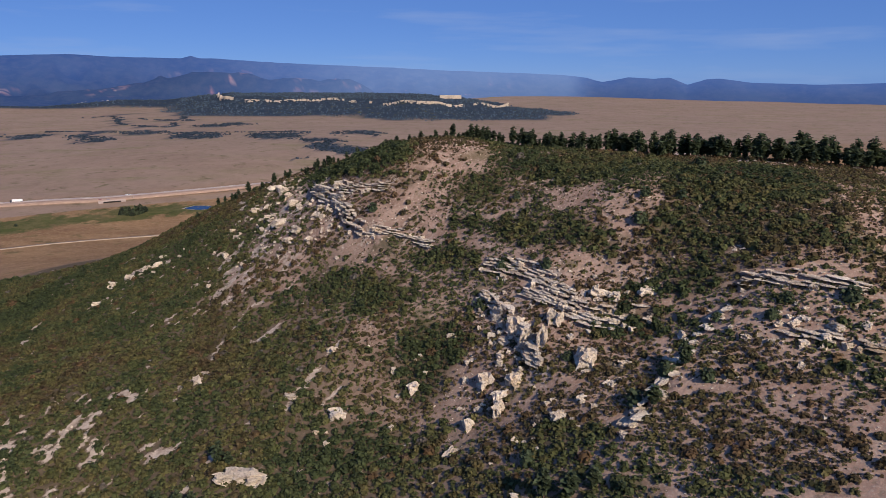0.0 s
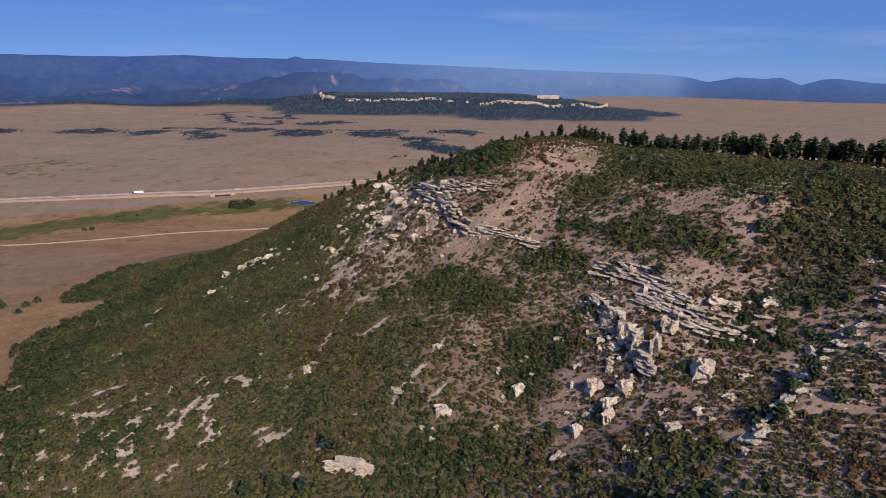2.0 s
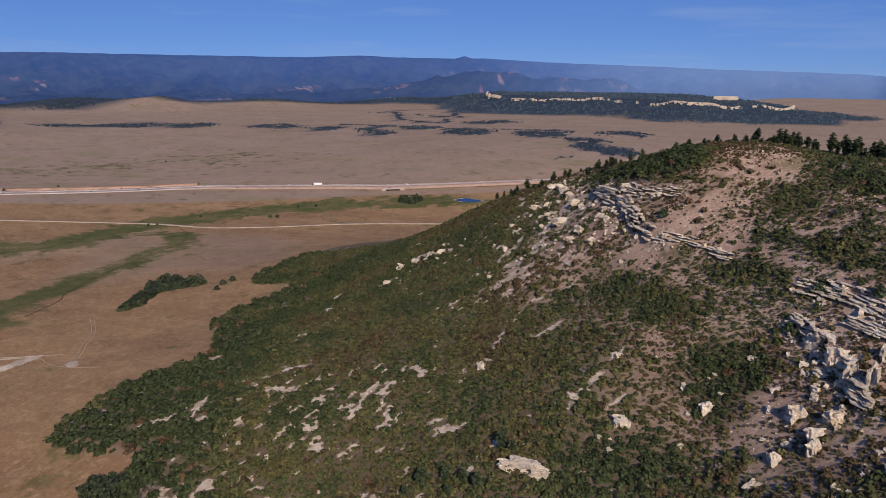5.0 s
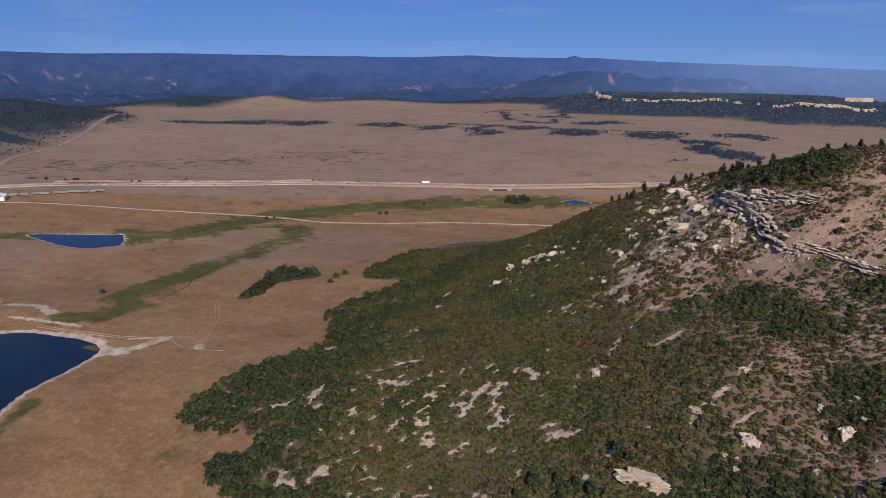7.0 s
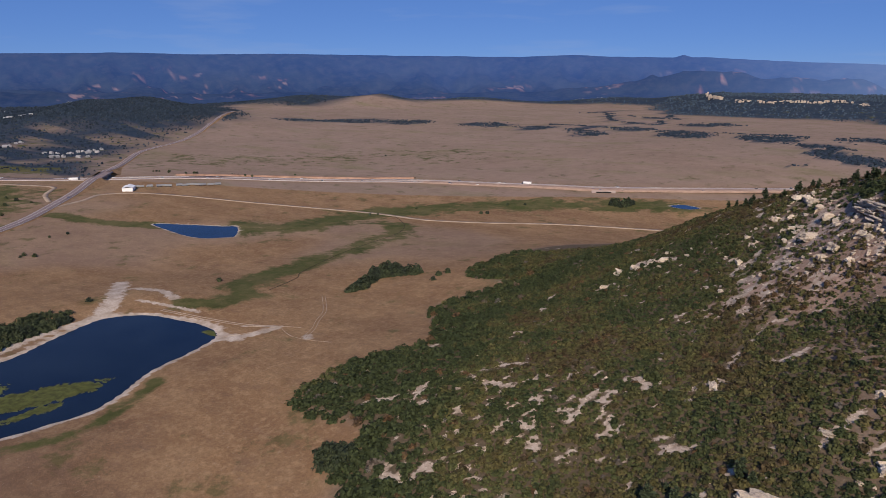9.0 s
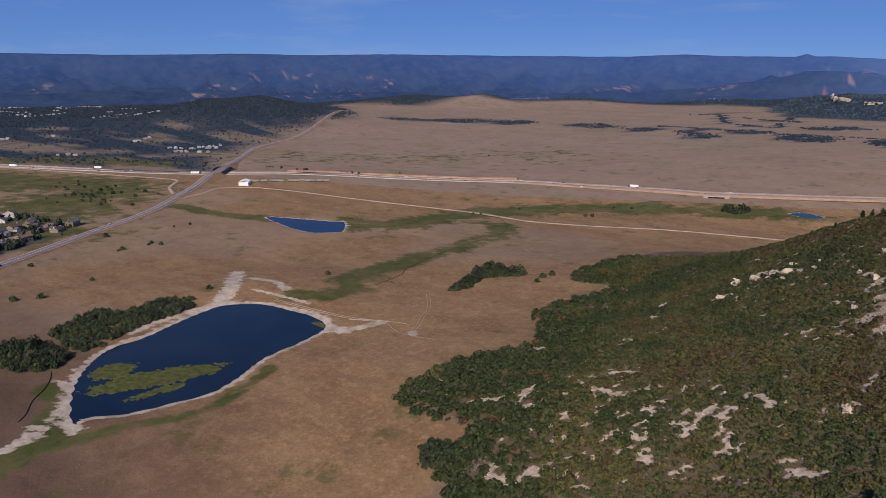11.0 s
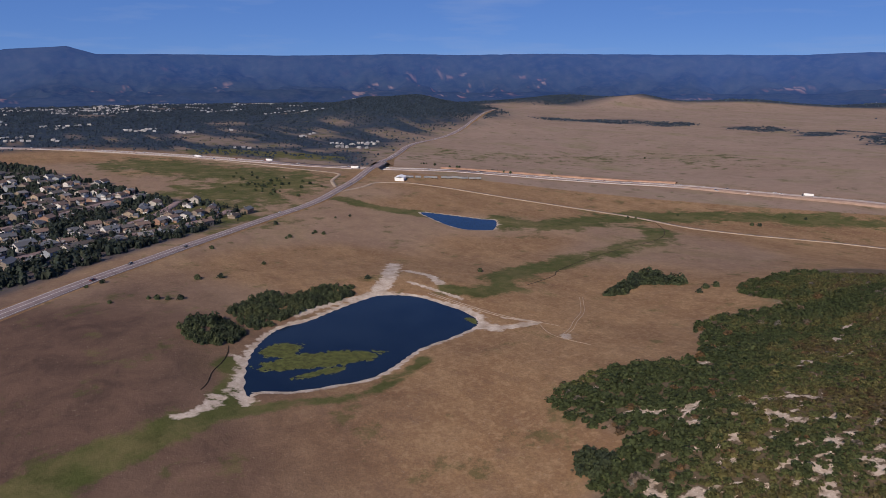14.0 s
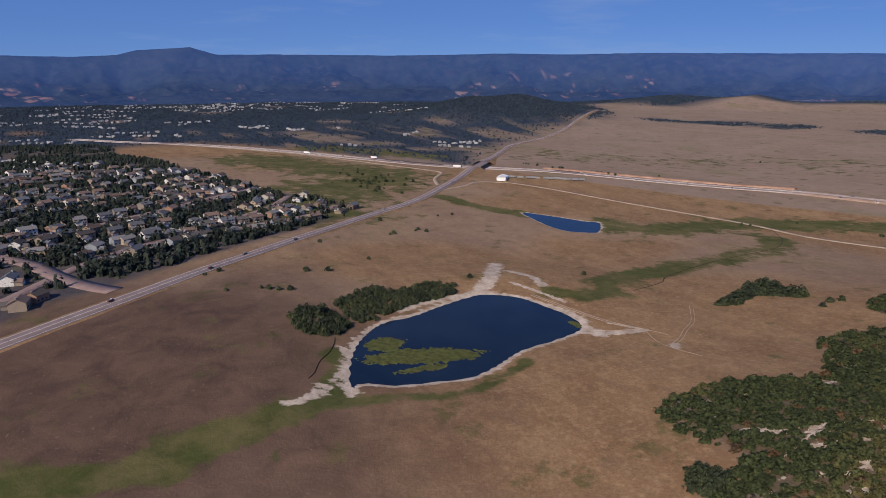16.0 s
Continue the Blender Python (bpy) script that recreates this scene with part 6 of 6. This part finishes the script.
ROAD_DIR = np.array([-0.70, 0.714])
ROAD_OUT = np.array([-0.714, -0.70])
def neighbourhood():
    r = np.random.default_rng(71)
    kinds = [make_house(k, label) for k, label in ((0, "two-storey siding house with a shingle roof and garage"), (1, "low hip-roofed house with a front garage"), (2, "tall gabled house with a front garage"))]
    start = np.array([-560.0, -60.0])
    used, spots = 0, []
    entry = road_line([(-545, -38), (-560, -52), (-578, -65), (-610, -82), (-639, -95), (-679, -123)], 6)
    road("street", entry, 0, 15, MAT_STREET, "wide pinkish side street joining the county road", 0.36, 0.8)
    STREETS.append(entry)
    for row in range(16):
        off = 34 + row * 66
        line = [start + ROAD_DIR * s + ROAD_OUT * (off + (22 + 14 * math.sin(row * 2.3)) * math.sin(s / (70 + 18 * (row % 3)) + row * 1.7)) for s in np.arange(-420, 520, 12)]
        line = np.array(line)
        inside = line_distance(line[:, 0], line[:, 1], HOOD_EDGE, True) < -8
        runs, run = [], []
        for p, ok in zip(line, inside):
            if ok:
                run.append(p)
            elif len(run) > 3:
                runs.append(np.array(run))
                run = []
            else:
                run = []
        if len(run) > 3:
            runs.append(np.array(run))
        for run in runs:
            road("street", road_line(run, 9), 0, 10, MAT_STREET, "pale pinkish suburban street between houses", 0.30, 0.8)
            STREETS.append(run)
            seg = np.r_[0, np.cumsum(np.hypot(*np.diff(run, axis=0).T))]
            for side in (-1, 1):
                s = r.uniform(6, 14)
                while s < seg[-1] - 6:
                    p = np.array([np.interp(s, seg, run[:, 0]), np.interp(s, seg, run[:, 1])])
                    q = np.array([np.interp(s + 3, seg, run[:, 0]), np.interp(s + 3, seg, run[:, 1])])
                    d = (q - p) / (np.linalg.norm(q - p) + 1e-6)
                    n = np.array([d[1], -d[0]]) * side
                    c = p + n * (16 + r.normal(0, 3.0))
                    far = math.dist(c, (0, 0))
                    if near_distance(c[:1], c[1:], entry, 40)[0] > 17 and near_distance(c[:1], c[1:], COUNTY, 60)[0] > 24 and far < 1320 and used < 296 and r.uniform() < 0.86 and math.degrees(math.atan2(-c[0] - 43, c[1] + 18)) < 100:
                        turn = math.degrees(math.atan2(n[1], n[0])) - 90 + r.normal(0, 15)
                        at = pose(c[0], c[1], float(ground_at(c[0], c[1])) + 0.1, 0, 0, turn) @ Matrix.Scale(r.uniform(0.78, 1.02), 4)
                        k = int(r.integers(0, 3))
                        thing = kinds[k] if kinds[k].location.length < 1 else copy_thing(kinds[k], at)
                        thing.matrix_basis = at
                        used += 1
                        spots.append(c)
                    elif far >= 1300:
                        FAR_HOMES.append((c[0], c[1], math.atan2(n[1], n[0]) + r.normal(0, 0.2)))
                    s += r.uniform(16, 30)
    return np.array(spots)


HOUSE_SPOTS = neighbourhood()


def garden_trees():
    r = np.random.default_rng(72)
    n = 46000
    x, y = r.uniform(-1720, -470, n), r.uniform(-520, 215, n)
    edge = line_distance(x, y, HOOD_EDGE, True)
    ok = edge + 24 * (grain(x, y, 30, 75) - 0.5) < -9
    x, y = x[ok], y[ok]
    gap = np.full(x.shape, 1e9)
    for p in HOUSE_SPOTS:
        gap = np.minimum(gap, np.hypot(x - p[0], y - p[1]))
    lane = np.full(x.shape, 1e9)
    for run in STREETS:
        lane = np.minimum(lane, near_distance(x, y, run, 12))
    lane = np.minimum(lane, near_distance(x, y, COUNTY, 40) - 12)
    keep = (gap > 6 + 5 * r.uniform(0, 1, len(x))) & (lane > 5.5 + 2 * r.uniform(0, 1, len(x))) & (grain(x, y, 45, 73) > 0.30 + 0.25 * r.uniform(0, 1, len(x)))
    x, y = x[keep], y[keep]
    h = 2.6 + 6.4 * r.uniform(0, 1, len(x)) ** 1.5
    near = np.hypot(x, y) < 900
    for group, templates in ((near, [bush_template(10, 700 + i, 1.3, 0.45) for i in range(6)]), (~near, [far_template(720 + i, i % 3 == 0) for i in range(6)])):
        k = 0.46 if group is near else 0.85
        me = scatter_mesh("garden_trees", templates, x[group], y[group], ground_at(x[group], y[group]), h[group] * k, h[group] * 0.85, r.uniform(0, 0.6, int(group.sum())), MAT_GARDEN)
        tagged(new("garden_trees", me), "dark garden trees between the houses", "trees", kind="stuff")


garden_trees()


def far_town():
    """Small pale houses scattered through the far woods."""
    r = np.random.default_rng(73)
    spots = []
    for cx, cy, a, b, n in ((-2589, -226, 420, 160, 170), (-3437, 157, 300, 260, 200), (-3310, 508, 260, 200, 150), (-3774, 878, 220, 200, 110), (-2036, -57, 300, 120, 70), (-1900, 320, 220, 120, 50), (-1663, 638, 130, 90, 40), (-2150, 1050, 190, 130, 14), (-3750, 2350, 200, 130, 150), (-3560, 2750, 300, 80, 50), (-2800, 900, 300, 200, 60), (-2300, 3200, 200, 60, 40), (-1700, 3500, 160, 60, 40)):
        for _ in range(max(2, n // 6)):  # short rows along side streets
            px, py, t = cx + r.normal(0, a), cy + r.normal(0, b), r.uniform(0, 6.28)
            for j in range(int(r.integers(2, 9))):
                spots.append((px + j * 17 * math.cos(t) + r.normal(0, 4), py + j * 17 * math.sin(t) + r.normal(0, 4)))
    wv, wf, rv, rf = [], [], [], []
    homes = len(spots)
    spots += [(a, b) for a, b, _ in FAR_HOMES]
    for i, (x, y) in enumerate(spots):
        if i < homes and (near_distance(np.array([x]), np.array([y]), HIGHWAY, 60)[0] < 40 or wooded_zone(np.array([x]), np.array([y]))[0] < 0.5):
            continue
        w, d, h, t = r.uniform(5, 11), r.uniform(4.5, 7), r.uniform(2.2, 4.0), r.uniform(0, math.pi)
        z = float(ground_at(x, y)) - 0.3
        c, s = math.cos(t), math.sin(t)
        turn = lambda u, v: (x + u * c - v * s, y + u * s + v * c)
        i = len(wv)
        ring = [(-w / 2, -d / 2), (w / 2, -d / 2), (w / 2, d / 2), (-w / 2, d / 2)]
        wv += [(*turn(*p), z - 2) for p in ring] + [(*turn(*p), z + h) for p in ring]
        wf += [(i, i + 1, i + 5, i + 4), (i + 1, i + 2, i + 6, i + 5), (i + 2, i + 3, i + 7, i + 6), (i + 3, i, i + 4, i + 7)]
        i = len(rv)
        rv += [(*turn(p[0] * 1.06, p[1] * 1.1), z + h) for p in ring] + [(*turn(-w / 2, 0), z + h + 2.0), (*turn(w / 2, 0), z + h + 2.0)]
        rf += [(i, i + 1, i + 5, i + 4), (i + 2, i + 3, i + 4, i + 5), (i + 1, i + 2, i + 5, i + 5), (i + 3, i, i + 4, i + 4)][:2]
    town = tagged(new("far_town"), "pale houses of a far town among pine woods", "houses", kind="stuff")
    part("walls", mesh_of("walls", wv, wf, MAT_PALE), town)
    part("roofs", mesh_of("roofs", rv, rf, MAT_PALE), town)


far_town()


def depot():
    """The white shed and the row of trailers beside the frontage road."""
    shed = tagged(new("shed"), "long white metal shed beside the frontage road", "shed")
    part("wall", boxes_mesh("wall", [(-12, -7, -1, 12, 7, 5)], MAT_WHITE), shed)
    part("roof", gable_mesh("roof", -12, -7, 12, 7, 5, 2.2, MAT_WHITE, 0.4), shed)
    part("door", boxes_mesh("door", [(-4, -7.12, 0, 2, -6.95, 3.8)], MAT_STEEL), shed, "grey roller door")
    set_down(shed, -984, 503, -38)
    r = np.random.default_rng(74)
    first = None
    for i in range(13):
        p = np.array([-1000, 522]) + np.array([0.50, 0.866]) * i * 9.5 + r.normal(0, 2.5, 2)
        at = pose(p[0], p[1], float(ground_at(*p)) + 0.6, 0, 0, 60 + r.normal(0, 12))
        if first is None:
            first = tagged(new("trailer"), "white and grey storage trailer in the yard", "trailer", "trailers in the yard")
            part("body", boxes_mesh("body", [(-4.5, -1.3, 0.4, 4.5, 1.3, 3.0)], MAT_STEEL), first)
            for x in (-3.0, 2.6):
                part("wheel", boxes_mesh("wheel", [(x - 0.5, -1.32, -0.6, x + 0.5, 1.32, 0.4)], MAT_RUBBER_SHADE), first)
            first.matrix_basis = at
        else:
            copy_thing(first, at)


depot()


def overpass():
    """The county road's bridge over the highway."""
    bridge = tagged(new("bridge"), "concrete road bridge crossing above the highway", "bridge")
    part("deck", boxes_mesh("deck", [(-36, -7.5, 5.0, 36, 7.5, 6.2)], MAT_CONCRETE), bridge)
    part("road_surface", boxes_mesh("road_surface", [(-36, -6.4, 6.404, 36, 6.4, 6.5)], MAT_ASPHALT), bridge)
    for y in (-7.3, 7.3):
        part("parapet", boxes_mesh("parapet", [(-36, y - 0.2, 6.4, 36, y + 0.2, 7.4)], MAT_CONCRETE), bridge)
    for x in (-24, 0, 24):
        part("pier", boxes_mesh("pier", [(x - 0.8, -6.5, -2, x + 0.8, 6.5, 5.2)], MAT_CONCRETE), bridge)
    bridge.matrix_basis = pose(-1116, 533, float(ground_at(-1116, 533)) + 0.3, 0, 0, math.degrees(math.atan2(535 - 465, -1124 + 1040)))


overpass()


def underpass():
    """A stubby bridge where a creek passes under the highway; its dark mouth is a solid black box."""
    u = tagged(new("highway_bridge"), "low concrete highway bridge with a dark opening", "bridge")
    part("parapet", boxes_mesh("parapet", [(-17, -0.6, 0.6, 17, 0.6, 2.2)], MAT_CONCRETE), u)
    part("abutment", boxes_mesh("abutment", [(-17, -0.6, -5, -11, 6, 0.6)], MAT_CONCRETE), u)
    part("abutment", boxes_mesh("abutment", [(11, -0.6, -5, 17, 6, 0.6)], MAT_CONCRETE), u)
    # solid box, coloured black in place of shade inside the opening
    part("culvert", boxes_mesh("culvert", [(-11, -0.2, -5, 11, 6, 0.6)], MAT_RUBBER_SHADE), u, "solid black box standing for the shaded opening under the bridge")
    u.matrix_basis = pose(-452, 936, float(ground_at(-452, 936)) + 1.4, 0, 0, math.degrees(math.atan2(52, 90)))


underpass()

# ---------------------------------------------------------------- vehicles
def wheel_mesh(r, w):
    v, f, n = [], [], 12
    for y in (-w / 2, w / 2):
        v += [(r * math.cos(2 * math.pi * k / n), y, r * math.sin(2 * math.pi * k / n)) for k in range(n)]
    for k in range(n):
        j = (k + 1) % n
        f.append((k, j, n + j, n + k))
    for k in range(1, n - 2, 2):
        f += [(0, k + 2, k + 1, k), (n, n + k, n + k + 1, n + k + 2)]
    return mesh_of("wheel", v, f, MAT_RUBBER_SHADE)


def tapered_mesh(name, x0, x1, y, z0, z1, front, rear, mat):
    """A box whose top is drawn in at front and rear."""
    v = [(x0, -y, z0), (x1, -y, z0), (x1, y, z0), (x0, y, z0), (x0 + rear, -y * 0.85, z1), (x1 - front, -y * 0.85, z1), (x1 - front, y * 0.85, z1), (x0 + rear, y * 0.85, z1)]
    f = [(0, 3, 2, 1), (4, 5, 6, 7), (0, 1, 5, 4), (1, 2, 6, 5), (2, 3, 7, 6), (3, 0, 4, 7)]
    return mesh_of(name, v, f, mat)


def make_car():
    car = tagged(new("car"), "passenger car driving on the road", "car", "cars on the road")
    part("body", tapered_mesh("body", -2.3, 2.3, 0.92, 0.35, 0.95, 0.15, 0.1, MAT_CAR), car)
    part("cabin", tapered_mesh("cabin", -1.9, 1.2, 0.86, 0.95, 1.5, 0.7, 0.5, MAT_GLASS), car)
    part("roof", boxes_mesh("roof", [(-1.35, -0.7, 1.5, 0.45, 0.7, 1.54)], MAT_CAR), car)
    w = wheel_mesh(0.33, 0.22)
    rim = boxes_mesh("rim", [(-0.17, -0.115, -0.17, 0.17, 0.115, 0.17)], MAT_STEEL)
    for x in (-1.4, 1.4):
        for y in (-0.82, 0.82):
            tyre = part("wheel", w, car)
            tyre.matrix_basis = pose(x, y, 0.33)
            part("rim", rim, tyre, "grey steel rim")
    for y in (-0.6, 0.6):
        part("headlight", boxes_mesh("headlight", [(2.2, y - 0.15, 0.6, 2.32, y + 0.15, 0.75)], MAT_WHITE), car)
    return car


def make_lorry():
    lorry = tagged(new("lorry"), "white box lorry driving on the highway", "lorry", "lorries on the highway")
    part("box_body", boxes_mesh("box_body", [(-8, -1.3, 1.1, 4.6, 1.3, 4.0)], MAT_WHITE), lorry)
    part("cab", tapered_mesh("cab", 5.0, 7.6, 1.25, 0.6, 3.1, 0.6, 0.0, MAT_CAR), lorry)
    part("chassis", boxes_mesh("chassis", [(-8, -1.0, 0.6, 5.2, 1.0, 1.1)], MAT_STEEL), lorry)
    w = wheel_mesh(0.5, 0.3)
    for x in (-6.6, -5.4, 3.4, 6.4):
        for y in (-1.05, 1.05):
            part("wheel", w, lorry).matrix_basis = pose(x, y, 0.5)
    return lorry


def traffic():
    r = np.random.default_rng(81)
    car, lorry = make_car(), make_lorry()
    seg = np.r_[0, np.cumsum(np.hypot(*np.diff(HIGHWAY, axis=0).T))]
    cseg = np.r_[0, np.cumsum(np.hypot(*np.diff(COUNTY, axis=0).T))]

    def place(thing, line, dist, s, off, lift):
        p = np.array([np.interp(s, dist, line[:, 0]), np.interp(s, dist, line[:, 1])])
        q = np.array([np.interp(s + 3, dist, line[:, 0]), np.interp(s + 3, dist, line[:, 1])])
        d = (q - p) / np.linalg.norm(q - p)
        n = np.array([d[1], -d[0]])
        c = p + n * off
        wide = abs(off) + 6
        z = max(float(ground_at(*(p + n * k))) for k in np.linspace(off - 6, off + 6, 5))
        turn = math.degrees(math.atan2(d[1], d[0])) + (180 if off < 0 else 0)
        thing.matrix_basis = pose(c[0], c[1], z + lift, 0, 0, turn)

    first = True
    s = 180.0
    while s < seg[-1] - 900:
        for off in (-12, -8, 8, 12):
            if r.uniform() < 0.55:
                kind = lorry if r.uniform() < 0.06 else car
                thing = copy_thing(kind, Matrix())
                place(thing, HIGHWAY, seg, s + r.uniform(0, 60), off, 0.55)
        s += 75
    place(car, COUNTY, cseg, 330, 3, 0.6)
    place(lorry, HIGHWAY, seg, 640, 8, 0.55)
    for s, off in ((120, -3), (210, 3), (520, -3), (760, 3), (830, -3), (1010, 3), (260, -3)):
        place(copy_thing(car, Matrix()), COUNTY, cseg, s, off, 0.6)


traffic()
